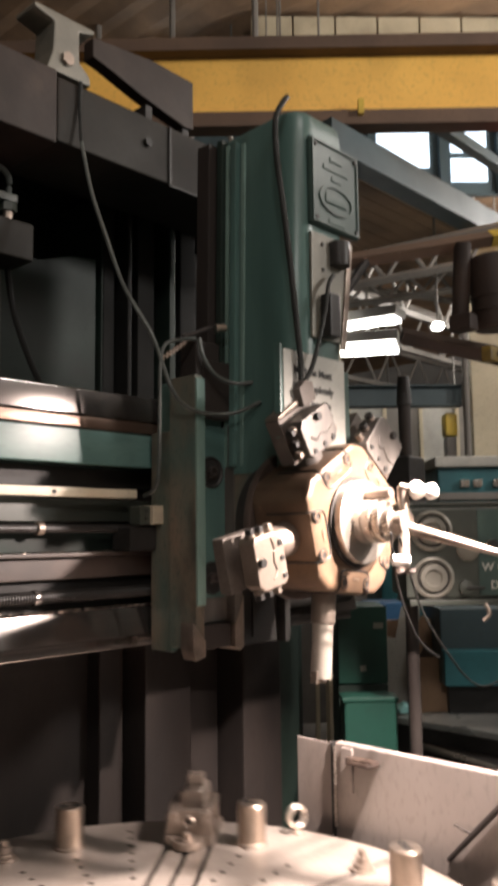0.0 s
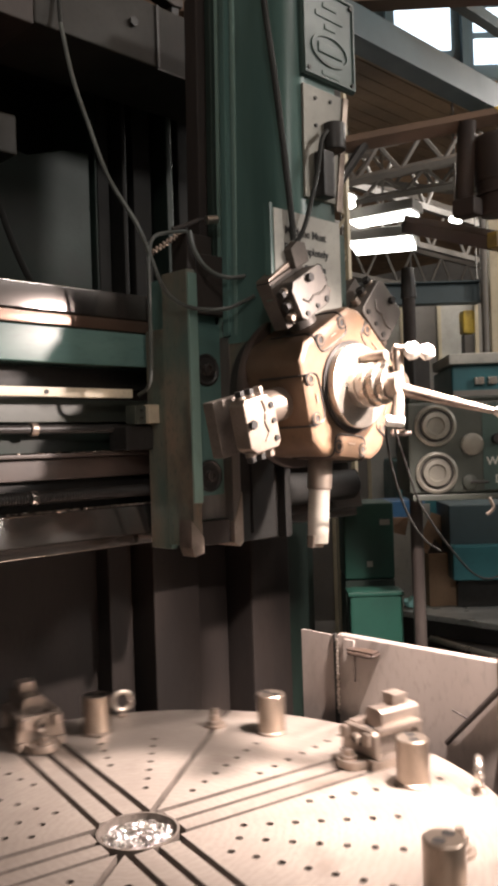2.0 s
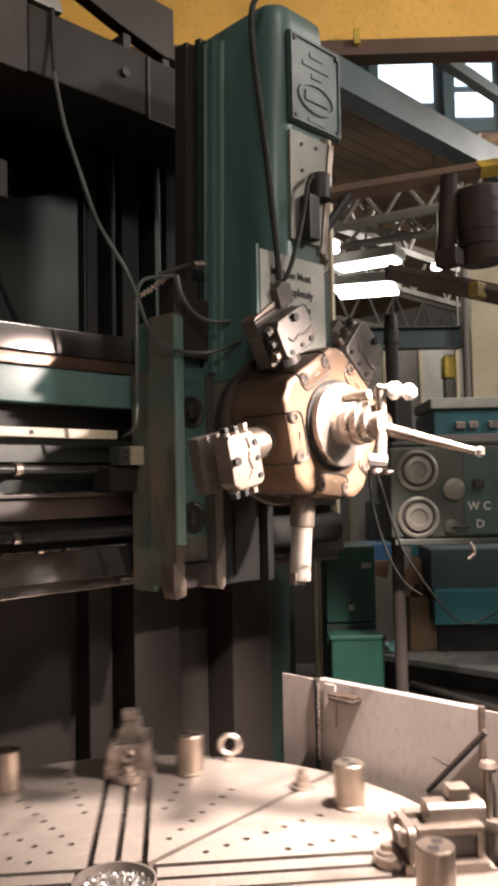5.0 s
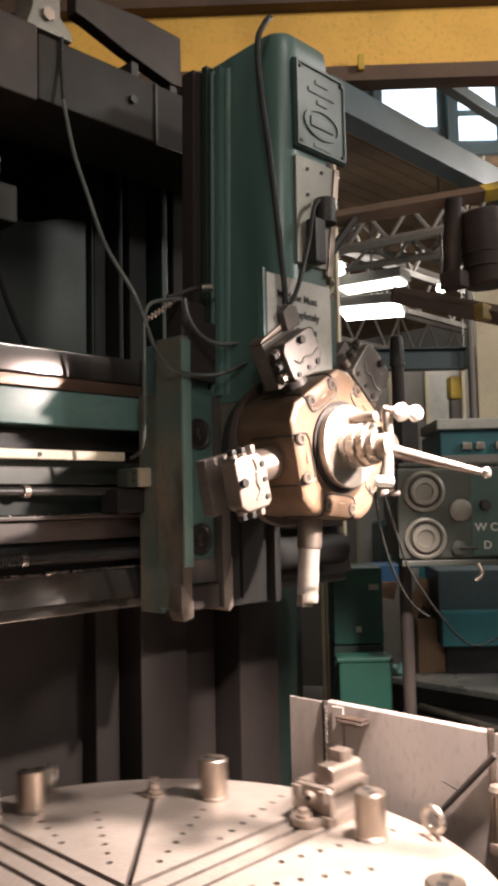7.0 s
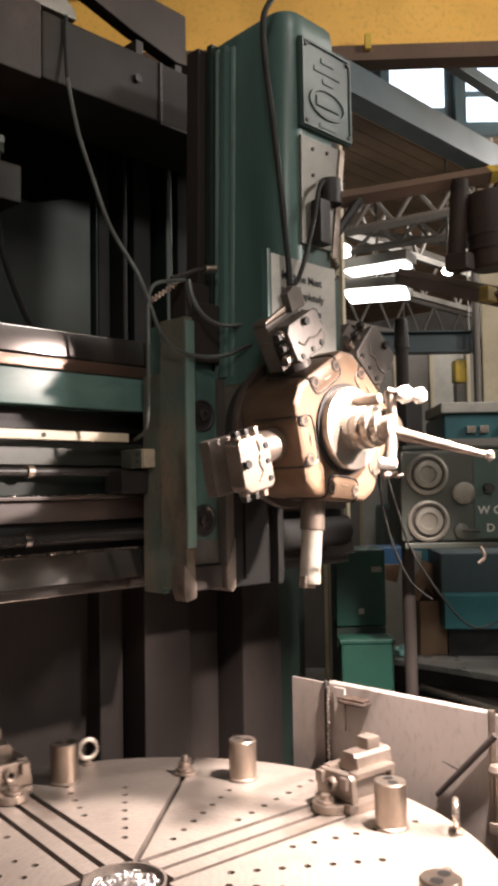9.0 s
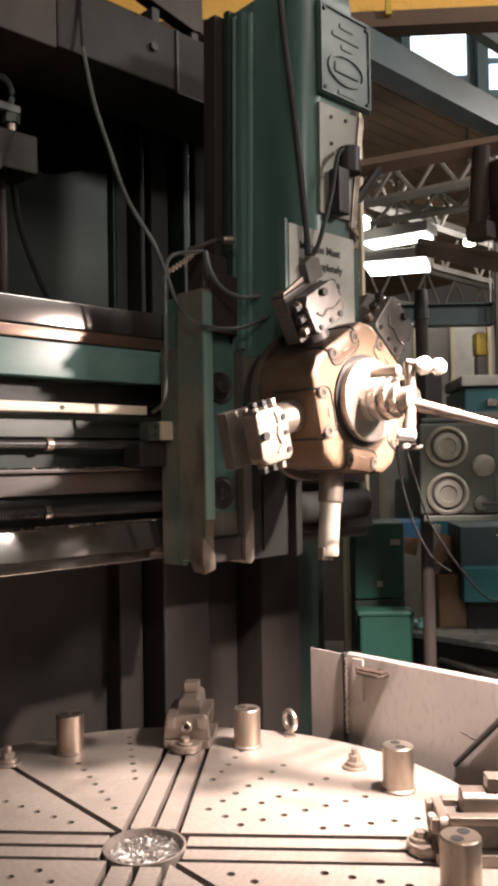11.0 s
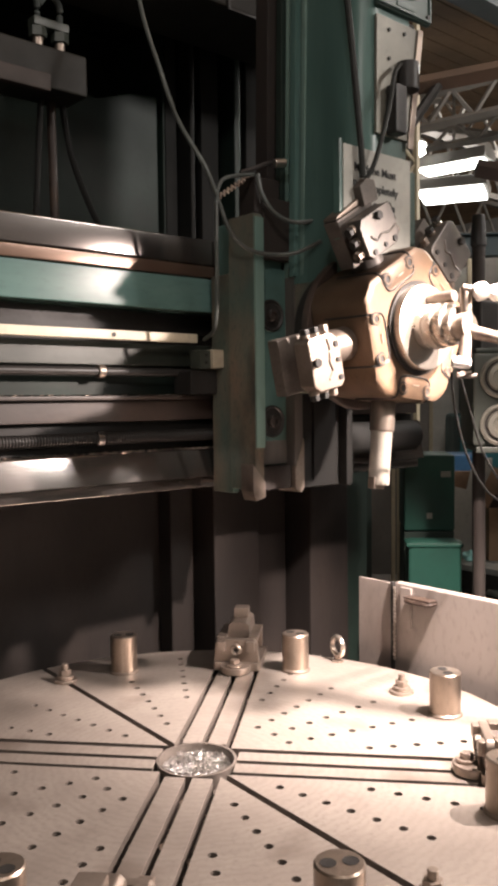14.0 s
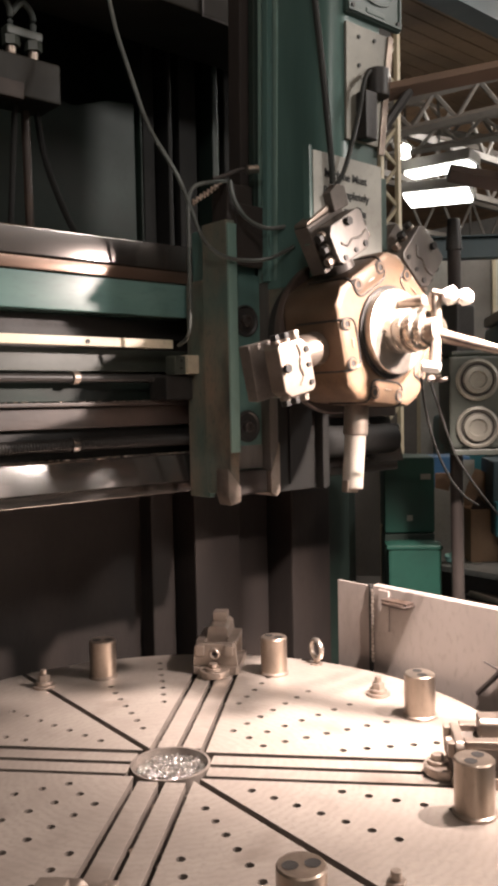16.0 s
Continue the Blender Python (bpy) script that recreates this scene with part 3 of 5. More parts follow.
part("lifting_eye", lathe([(0.012, 0), (0.018, 0.01), (0.014, 0.03), (0.005, 0.036)], 14, None, Matrix.Translation((0.64, 0.02, 2.895))), RUSTBEAM, ram)
plate = part("name_plate", box(0.553, 0.765, -0.044, -0.028, 2.59, 2.835, 0.006), PLATE_GREEN, ram, "cast green maker's plate with raised oval and rim")
for b in ((0.56, 0.758, 2.822, 2.83), (0.56, 0.758, 2.595, 2.603), (0.556, 0.563, 2.595, 2.83), (0.754, 0.761, 2.595, 2.83)):
    part("rim", box(b[0], b[1], -0.049, -0.044, b[2], b[3], 0.0015), PLATE_GREEN, plate)


def oval(a, b, w):
    bm = bmesh.new()
    for i in range(40):
        t0, t1 = 2 * math.pi * i / 40, 2 * math.pi * (i + 1) / 40
        q = [(a * math.cos(t0), b * math.sin(t0)), (a * math.cos(t1), b * math.sin(t1)), ((a - w) * math.cos(t1), (b - w) * math.sin(t1)), ((a - w) * math.cos(t0), (b - w) * math.sin(t0))]
        bm.faces.new([bm.verts.new((x, 0, z)) for x, z in q])
    bmesh.ops.remove_doubles(bm, verts=bm.verts, dist=1e-5)
    r = bmesh.ops.extrude_face_region(bm, geom=bm.faces[:])
    for v in r["geom"]:
        if isinstance(v, bmesh.types.BMVert):
            v.co.y -= 0.005
    return bm


o = part("oval_rim", oval(0.075, 0.042, 0.008), PLATE_GREEN, plate)
o.location = (0.66, -0.0435, 2.675)
part("raised_bar", box(0.612, 0.708, -0.048, -0.043, 2.662, 2.69, 0.003), PLATE_GREEN, plate)
for x0, x1, z in ((0.635, 0.69, 2.79), (0.605, 0.715, 2.762), (0.64, 0.685, 2.735), (0.625, 0.695, 2.612)):
    part("raised_bar", box(x0, x1, -0.047, -0.043, z - 0.007, z + 0.007, 0.002), PLATE_GREEN, plate)
for x, z in ((0.572, 2.815), (0.748, 2.815), (0.572, 2.608), (0.748, 2.608)):
    part("plate_screw", rod((x, -0.044, z), (x, -0.05, z), 0.006, seg=10), BLACK, plate)
cover = part("cover_plate", prism([(0.553, 2.28), (0.685, 2.28), (0.73, 2.57), (0.556, 2.57)], 0.01, "y", -0.039, 0.003), DIAL, ram, "dirty pale cover plate")
for x, z in ((0.6, 2.54), (0.66, 2.545), (0.6, 2.47)):
    part("screw", rod((x, -0.039, z), (x, -0.043, z), 0.005, seg=8), BLACK, cover)
part("bright_edge", prism([(0.668, 2.26), (0.69, 2.26), (0.732, 2.57), (0.712, 2.57)], 0.006, "y", -0.045, 0.002), STEEL, ram)
part("junction_box", box(0.585, 0.63, -0.075, -0.04, 2.28, 2.4, 0.006), BLACK, ram)
sign = part("sign_board", box(0.414, 0.662, -0.056, -0.05, 1.98, 2.225, 0.001), PAPER, ram, "soiled white paper notice with black words")
part("sign_bracket", box(0.4, 0.411, -0.056, -0.035, 2.0, 2.235, 0.002), GREEN, ram)
part("sign_back", box(0.43, 0.69, -0.05, -0.03, 1.99, 2.2, 0.002), GREEN, ram)
SIGN = Matrix.Translation((0.45, -0.0572, 2.168)) @ pose(0, 0, 0, 90, 0, 0)
text("word_line", "Machine Must", 0.0275, SIGN, INK, sign)
text("word_line", "Be Completely", 0.0275, SIGN @ Matrix.Translation((-0.004, -0.042, 0)), INK, sign)
part("word_bar", box(0.52, 0.6, -0.0575, -0.056, 2.086, 2.1, 0.0005), INK, sign)
part("ram_cable", bead([(0.5, -0.01, 2.93), (0.47, -0.02, 2.9), (0.44, -0.02, 2.84), (0.432, -0.03, 2.73), (0.436, -0.045, 2.6), (0.446, -0.055, 2.46), (0.452, -0.065, 2.33), (0.462, -0.07, 2.2), (0.464, -0.07, 2.15)], 0.008), RUBBER, ram, "thick black cable")
part("ram_cable", bead([(0.62, -0.06, 2.455), (0.585, -0.07, 2.42), (0.56, -0.075, 2.34), (0.52, -0.08, 2.24), (0.495, -0.078, 2.18), (0.478, -0.07, 2.148)], 0.006), RUBBER, ram)


# turret: five faces about an axis along y
TX, TZ = 0.592, 1.795
FACES = [120.5 + 72 * k for k in range(5)]


def turret_outline(apothem, corner):
    pts = []
    for k in range(5):
        a0 = radians(FACES[k])
        half = math.sqrt(max(corner ** 2 - apothem ** 2, 1e-6))
        for s in (-1, 1):
            pts.append((TX + apothem * math.cos(a0) - s * half * math.sin(a0), TZ + apothem * math.sin(a0) + s * half * math.cos(a0)))
    return pts


body = bmesh.new()
prism(turret_outline(0.177, 0.202), 0.19, "y", -0.135, 0.02, body)
turret = part("turret_body", body, BRONZE, ram, "oil-brown cast turret")
part("turret_collar", rod((TX, 0.05, TZ), (TX, 0.13, TZ), 0.17, seg=48, bevel=0.01), BLACK, ram)
part("turret_back", rod((TX, 0.045, TZ), (TX, 0.07, TZ), 0.2, seg=48, bevel=0.006), BROWN, ram)
part("ram_nose", box(0.5, 0.69, 0.06, 0.3, 1.64, 1.95, 0.01), SADDLE, ram)


def spin(phi):
    """Turret space: z out of the face, x along it."""
    return Matrix.Translation((TX, 0, TZ)) @ pose(0, 0, 0, 0, 90 - phi, 0)


for phi in FACES:
    m = spin(phi)
    path = [(0.06, 0.0, 0.178), (0.06, -0.06, 0.178), (0.06, -0.113, 0.1775), (0.06, -0.128, 0.172), (0.06, -0.1352, 0.158), (0.06, -0.1352, 0.142), (0.055, -0.1352, 0.128), (0.042, -0.1352, 0.1215), (0.02, -0.1352, 0.12)]
    path += [(-x, y, z) for x, y, z in reversed(path)]
    part("pad_groove", bead([m @ Vector(p) for p in path], 0.0026, 6), BLACK, turret)
    pad = part("face_pad", box(-0.066, 0.066, -0.1368, 0.004, 0.112, 0.1792, 0.0195, None, m), BRONZE, turret, "turret pad with two cap screws")
    for s in (-1, 1):
        c = m @ Vector((0.047 * s, -0.1364, 0.152))
        part("screw_ring", lathe([(0.0085, 0), (0.0085, 0.003), (0.0125, 0.003), (0.013, 0)], 20, None, Matrix.Translation(c) @ pose(0, 0, 0, 90, 0, 0)), BRONZE, pad)
        # raised black disc paints the dark inside of the screw's well
        part("screw_well", rod(c, c + Vector((0, -0.0012, 0)), 0.0165, seg=20), BLACK, pad)
    part("dash_mark", box(-0.012, 0.012, -0.1405, -0.139, 0.14, 0.143, 0.0005, None, m), STEEL, pad)

hub = part("hub_flange", rod((TX, -0.13, TZ), (TX, -0.162, TZ), 0.104, seg=56, bevel=0.004), BRIGHT, ram, "bright turned hub flange")
part("hub_groove", rod((TX, -0.128, TZ), (TX, -0.141, TZ), 0.114, seg=56), BLACK, ram)
part("hub_barrel", lathe([(0.03, 0), (0.054, 0.0), (0.054, 0.018), (0.05, 0.02), (0.05, 0.026), (0.054, 0.028), (0.054, 0.044), (0.046, 0.046), (0.046, 0.052), (0.05, 0.054), (0.05, 0.07), (0.042, 0.073), (0.042, 0.092), (0.02, 0.096)], 40, None, Matrix.Translation((TX, -0.162, TZ)) @ pose(0, 0, 0, 90, 0, 0)), BRIGHT, hub)
part("hub_pin", rod((TX + 0.01, -0.16, TZ + 0.068), (TX + 0.01, -0.235, TZ + 0.068), 0.014, bevel=0.003), STEEL, hub)
part("crank_arm", bead([(0.595, -0.27, 1.878), (0.594, -0.272, 1.84), (0.59, -0.276, 1.79), (0.572, -0.285, 1.74), (0.548, -0.3, 1.7)], 0.0135, 12), STEEL, ram, "worn steel crank arm")
part("crank_knob", lathe([(0.006, -0.02), (0.019, -0.014), (0.022, 0), (0.019, 0.014), (0.006, 0.02)], 24, None, Matrix.Translation((0.612, -0.3, 1.868)) @ pose(0, 0, 0, 70, 0, 40)), GLARE_WHITE, ram, "round knob with lamp glare in its white")
part("knob_stem", rod((0.585, -0.268, 1.878), (0.612, -0.298, 1.868), 0.009), STEEL, ram)
part("crank_knob", lathe([(0.006, -0.018), (0.017, -0.012), (0.02, 0), (0.017, 0.012), (0.006, 0.018)], 24, None, Matrix.Translation((0.634, -0.325, 1.864)) @ pose(0, 0, 0, 70, 0, 40)), GLARE_WHITE, ram, "round knob with lamp glare in its white")
part("crank_knob", rod((0.525, -0.28, 1.705), (0.556, -0.31, 1.7), 0.013, bevel=0.004), GLARE_WHITE, ram)
lever = rod((0.59, -0.272, 1.78), (0.672, -0.48, 1.716), 0.017, 0.007, 18)
part("lever", lever, STEEL, ram, "tapered steel lever")
part("lever_knob", lathe([(0.004, -0.012), (0.011, -0.006), (0.011, 0.006), (0.004, 0.012)], 16, None, Matrix.Translation((0.673, -0.483, 1.716))), BRIGHT, ram)
part("lever_hub", rod((0.592, -0.25, 1.79), (0.592, -0.285, 1.79), 0.032, bevel=0.005), STEEL, ram)
for i in range(7):
    x, y, z = 0.56 + 0.008 * i, -0.27 + 0.006 * (i % 3), 1.672 + 0.006 * (i % 2)
    part("cable_end", rod((x, y, z), (x + 0.014, y - 0.012, z + 0.004), 0.005, seg=8), STEEL if i % 2 else BROWN, ram)


def tool_block(phi, r0, r1, x0, x1, front, rear, shade, arm=False, shift=0.0):
    """A holder on one turret face: a screwed front jaw and a rear jaw, the tool's slot between."""
    face = spin(phi)
    m = face @ Matrix.Translation((shift, 0, 0))
    mid, span = (x0 + x1) / 2, r1 - r0
    cut = [(x0 + 0.012, r0), (x1 - 0.02, r0), (x1, r0 + 0.022), (x1, r1 - 0.008), (x1 - 0.01, r1), (x0 + 0.016, r1), (x0, r1 - 0.018), (x0, r0 + 0.012)]
    holder = part("tool_holder", prism(cut, front[1] - front[0], "y", front[0], 0.0045, None, m), shade, turret, "worn steel tool holder with clamp screws")
    part("shank_boss", rod(face @ Vector((0, -0.055, 0.16)), face @ Vector((0, -0.055, r0 + 0.03)), 0.04, seg=28, bevel=0.009), shade, holder)
    # rear jaw and web are darker iron: their unlit side is painted in
    part("rear_slab", box(x0 - 0.002, x1 + 0.004, rear[0], rear[1], r0 - 0.01, r1 + 0.014, 0.004, None, m), SHADED_IRON, holder)
    part("web", box(x0 + 0.012, x1 - 0.012, front[1] - 0.002, rear[0] + 0.002, r0 - 0.004, r0 + 0.03, 0.003, None, m), SHADED_IRON, holder)
    if arm:
        part("tool_arm", prism([(x0 - 0.002, r1 + 0.015), (x1 - 0.005, r1 + 0.015), (x1 - 0.02, r1 + 0.032), (x0 + 0.004, r1 + 0.022)], 0.045, "y", rear[0], 0.003, None, m), STEEL, holder)
        part("arm_block", prism([(0.032, r1 + 0.008), (0.088, r1 + 0.004), (0.098, r1 + 0.05), (0.075, r1 + 0.064), (0.04, r1 + 0.056)], 0.058, "y", rear[0] - 0.014, 0.004, None, m), SHADED_IRON, holder)
    y = (front[0] + front[1]) / 2
    for k in (0.22, 0.52, 0.82):
        h = r0 + span * k
        for sd, xs in ((-1, x0), (1, x1)):
            screw = part("set_screw", rod(m @ Vector((xs - 0.004 * sd, y, h)), m @ Vector((xs + 0.006 * sd, y, h)), 0.0125, seg=16, bevel=0.001), STEEL, holder)
            part("screw_head", rod(m @ Vector((xs + 0.006 * sd, y, h)), m @ Vector((xs + 0.019 * sd, y, h)), 0.0115, seg=6, bevel=0.0012), BLACK if k != 0.22 else STEEL, screw)
    for x, k, r in ((mid + 0.005, 0.86, 0.0105), (x0 + 0.022, 0.14, 0.0065), (mid, 0.14, 0.006), (x1 - 0.026, 0.14, 0.0075)):
        c = m @ Vector((x, front[0], r0 + span * k))
        part("clamp_screw", rod(c + Vector((0, 0.004, 0)), c + Vector((0, -0.0035 if r < 0.01 else -0.011, 0)), r, seg=6 if r > 0.01 else 14), BLACK, holder)
    rib = [(x1 - 0.01, r0 + span * 0.42), (mid + 0.03, r0 + span * 0.36), (mid, r0 + span * 0.42), (mid - 0.022, r0 + span * 0.36), (mid - 0.04, r0 + span * 0.5)]
    part("front_rib", bead([m @ Vector((x, front[0] - 0.0005, z)) for x, z in rib], 0.003, 8), shade, holder)


# first and last holder in darker steel: the lamp's cut-off put into colour
tool_block(FACES[0], 0.205, 0.303, -0.058, 0.072, (-0.122, -0.074), (-0.066, -0.02), STAINED_SHADED, True)
tool_block(FACES[1], 0.262, 0.362, -0.062, 0.062, (-0.116, -0.068), (-0.036, 0.0), STEEL, False, -0.022)
tool_block(FACES[4], 0.205, 0.335, -0.07, 0.06, (-0.108, -0.05), (-0.02, 0.035), STAINED_SHADED)
m = spin(FACES[2])
bar = part("boring_bar", rod(m @ Vector((0, -0.04, 0.15)), m @ Vector((0, -0.04, 0.255)), 0.031, seg=28, bevel=0.004), STEEL, turret, "round steel boring bar")
# paler end: light below the turret's shadow is put into the colour
part("bar_end", rod(m @ Vector((0, -0.04, 0.25)), m @ Vector((0, -0.04, 0.39)), 0.0265, seg=28, bevel=0.003), LIT_STEEL, bar)
part("cutter", box(-0.012, 0.03, -0.05, -0.03, 0.37, 0.4, 0.002, None, m), STEEL, bar)
cable("thin black cable hanging from the turret crank", [(0.539, -0.295, 1.669), (0.619, -0.268, 1.585), (0.728, -0.227, 1.492), (0.889, -0.168, 1.408), (1.053, -0.113, 1.329), (1.233, -0.072, 1.234), (1.367, -0.062, 1.195), (1.569, -0.056, 1.212)], 0.003, BLACK_AND_SHADE)
cable("thin black cable hanging below the turret crank", [(0.524, -0.281, 1.680), (0.592, -0.242, 1.600), (0.696, -0.195, 1.504), (0.806, -0.156, 1.422), (0.917, -0.121, 1.364), (1.033, -0.091, 1.323)], 0.003, BLACK_AND_SHADE)

# ---- rotary table and what turns with it ----
R = 0.79
table = thing("rotary_table", "round cast iron machine table with T-slots and drilled holes", "machine table")
turning = [(table, 0.0)]
part("rim", lathe([(0.3, -0.2), (R, -0.2), (R, -0.036), (R - 0.012, -0.034), (0.05, -0.034)], 120), SHADED_IRON, table)
A, W2 = 0.058, 0.0076


def slab(outer, holes=()):
    """A plate 34 mm thick with an outline and drilled holes."""
    bm = bmesh.new()

    def loop(pts):
        vs = [bm.verts.new((x, y, 0)) for x, y in pts]
        return vs, [bm.edges.new((vs[i], vs[(i + 1) % len(vs)])) for i in range(len(vs))]

    rims = [loop(outer)]
    for x, y, r in holes:
        rims.append(loop([(x + r * math.cos(2 * math.pi * i / 10), y + r * math.sin(2 * math.pi * i / 10)) for i in range(10)]))
    bmesh.ops.triangle_fill(bm, use_beauty=True, edges=[e for _, es in rims for e in es], normal=(0, 0, 1))
    for vs, _ in rims:
        low = [bm.verts.new((v.co.x, v.co.y, -0.034)) for v in vs]
        n = len(vs)
        for i in range(n):
            # walls get the darker iron, which paints in slot and hole shade
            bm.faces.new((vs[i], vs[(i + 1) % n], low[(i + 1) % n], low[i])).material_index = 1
    return bm


def arc(a0, a1, n=16):
    return [(R * math.cos(a0 + (a1 - a0) * i / n), R * math.sin(a0 + (a1 - a0) * i / n)) for i in range(n + 1)]


E0 = A + W2
a_in = math.asin(E0 / R)
DW = 0.008
for q in range(4):
    turn = pose(0, 0, 0, 0, 0, 90 * q)
    rows_ = [(30, 0.22, 0.7), (60, 0.22, 0.7), (15, 0.384, 0.76), (75, 0.384, 0.76)]
    if q % 2 == 0:
        rows_.append((45, 0.216, 0.58))
    hl = []
    for ang, r0, r1 in rows_:
        r = r0
        while r < r1:
            if not 0.585 < r < 0.7 or ang in (15, 75):
                hl.append((r * math.cos(radians(ang)), r * math.sin(radians(ang)), 0.0088))
            r += 0.0545
    if q % 2 == 0:
        pieces = [([(E0, E0)] + arc(a_in, math.pi / 2 - a_in, 30), hl)]
    else:
        k = DW * math.sqrt(2)
        b = math.asin(DW / R)
        lo = [(E0 + k, E0)] + arc(a_in, math.pi / 4 - b)
        hi = [(E0, E0 + k)] + arc(math.pi / 4 + b, math.pi / 2 - a_in)[::1]
        pieces = [(lo, [h for h in hl if h[0] > h[1]]), (hi, [h for h in hl if h[0] < h[1]])]
    for outline, hs in pieces:
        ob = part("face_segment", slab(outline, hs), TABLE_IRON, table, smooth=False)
        ob.data.materials.append(SHADED_IRON)
        ob.matrix_basis = turn
    for s in (-1, 1):
        x0 = 0.086
        y0, y1 = sorted((s * W2, s * (A - W2)))
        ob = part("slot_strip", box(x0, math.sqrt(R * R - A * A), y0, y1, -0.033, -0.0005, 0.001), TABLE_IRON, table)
        ob.data.materials.append(SHADED_IRON)
        # only the top stays pale; the sides' shade is in their colour
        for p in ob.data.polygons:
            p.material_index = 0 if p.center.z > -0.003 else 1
        ob.matrix_basis = turn
part("centre_bore", lathe([(0.084, -0.033), (0.087, 0.002), (0.0815, 0.002), (0.079, -0.032)], 48), SHADED_IRON, table)

rng = random.Random(7)
bm = bmesh.new()
for i in range(2600):
    r, a = 0.076 * math.sqrt(rng.random()), rng.uniform(0, 6.283)
    z = rng.uniform(-0.03, 0.004 - r * 0.2)
    s = rng.uniform(0.0015, 0.0038)
    own = bmesh.new()
    vs = []
    for k in range(5):
        t = k / 4 * 3.6
        vs.append((own.verts.new((s * math.cos(t), s * math.sin(t), k * s * 0.3)), own.verts.new((s * math.cos(t), s * math.sin(t), k * s * 0.3 + s * 0.7))))
    for p, n in zip(vs, vs[1:]):
        own.faces.new((p[0], n[0], n[1], p[1]))
    merge(bm, own, Matrix.Translation((r * math.cos(a), r * math.sin(a), z)) @ pose(0, 0, 0, rng.uniform(0, 360), rng.uniform(0, 360), 0))
chips = tagged(part("metal_chips", bm, CHIPS, smooth=False), "heap of bright curled metal chips in the table's bore", "swarf", kind="stuff")
turning.append((chips, 0.0))


rng = random.Random(11)
bm = bmesh.new()
for i in range(420):
    q, off = rng.randrange(4), rng.choice((-A, 0, A))
    r = rng.uniform(0.1, 0.76)
    w = rng.uniform(0.002, 0.0048)
    box(-w * 1.6, w * 1.6, -w, w, 0, w * 0.6, 0, bm, pose(0, 0, 0, 0, 0, 90 * q) @ Matrix.Translation((r, off + rng.uniform(-0.003, 0.003), -0.033 + rng.uniform(0, 0.012))) @ pose(0, 0, 0, rng.uniform(-25, 25), rng.uniform(-25, 25), rng.uniform(0, 180)))
litter = tagged(part("slot_chips", bm, STEEL, smooth=False), "bright metal chips lying in the table slots", "swarf", kind="stuff")
turning.append((litter, 0.0))


def chuck_jaw():
    """A table jaw on the arm along +x; its screw faces the centre."""
    j = thing("chuck_jaw", "heavy steel chuck jaw bolted over the table slots", "chuck jaw", group="chuck jaws on the table")
    part("base", prism([(0.59, -0.062), (0.61, -0.07), (0.765, -0.07), (0.765, 0.07), (0.61, 0.07), (0.59, 0.062)], 0.024, "z", 0.0, 0.003), STEEL, j)
    part("front_plate", prism([(-0.066, 0.024), (0.066, 0.024), (0.06, 0.08), (0.052, 0.09), (-0.052, 0.09), (-0.06, 0.08)], 0.02, "x", 0.598, 0.004), STEEL, j)
    # darker iron paints in the shade of the recess between the flanges
    part("web", box(0.618, 0.755, -0.04, 0.04, 0.024, 0.078, 0.003), SHADED_IRON, j)
    for s in (-1, 1):
        part("flange", box(0.617, 0.76, s * 0.045 - 0.014, s * 0.045 + 0.014, 0.076, 0.092, 0.003), STEEL, j)
        part("lug", box(0.584, 0.6, s * 0.042 - 0.012, s * 0.042 + 0.012, 0.056, 0.086, 0.003), STEEL, j)
    part("rear_rib", box(0.745, 0.76, -0.058, 0.058, 0.024, 0.077, 0.003), STEEL, j)
    part("slide", prism([(-0.034, 0.079), (0.034, 0.079), (0.03, 0.118), (0.02, 0.126), (-0.02, 0.126), (-0.03, 0.118)], 0.125, "x", 0.65, 0.003), STEEL, j)
    part("jaw_block", box(0.7, 0.745, -0.021, 0.021, 0.1265, 0.155, 0.003), STEEL, j)
    sc = part("screw", lathe([(0.008, -0.02), (0.008, 0.012), (0.013, 0.014), (0.0165, 0.01), (0.0165, -0.024)], 24, None, Matrix.Translation((0.596, 0, 0.062)) @ pose(0, 0, 0, 0, -90, 0)), STEEL, j)
    part("socket", rod((0.598, 0, 0.062), (0.594, 0, 0.062), 0.008, seg=12), BLACK, sc)
    foot = part("foot", rod((0.583, 0, 0.001), (0.583, 0, 0.022), 0.044, seg=32, bevel=0.004), STEEL, j)
    part("foot_collar", rod((0.568, 0, 0.022), (0.568, 0, 0.03), 0.022, seg=24, bevel=0.002), STEEL, foot)
    part("foot_nut", hexagon(0.014, 0.03, 0.042, 0.568, 0), STEEL, foot)
    return j


def riser():
    k = thing("riser_post", "round steel riser post with two drilled holes", "riser post", group="riser posts on the table")
    part("post", lathe([(0.038, 0.0), (0.038, 0.104), (0.0355, 0.107), (0.005, 0.107)], 36, None, Matrix.Translation((0.642, 0, 0))), POST, k)
    part("flange", lathe([(0.042, 0.001), (0.042, 0.006), (0.038, 0.009), (0.02, 0.009)], 36, None, Matrix.Translation((0.642, 0, 0))), STEEL, k)
    for s in (-1, 1):
        # black disc on the top stands in for the shade inside a hole
        part("drilled_hole", lathe([(0.0115, 0.1072), (0.0125, 0.1079), (0.011, 0.1076), (0.0015, 0.1074)], 18, None, Matrix.Translation((0.642 + 0.004 * s, 0.0165 * s, 0))), BLACK, k)
    return k


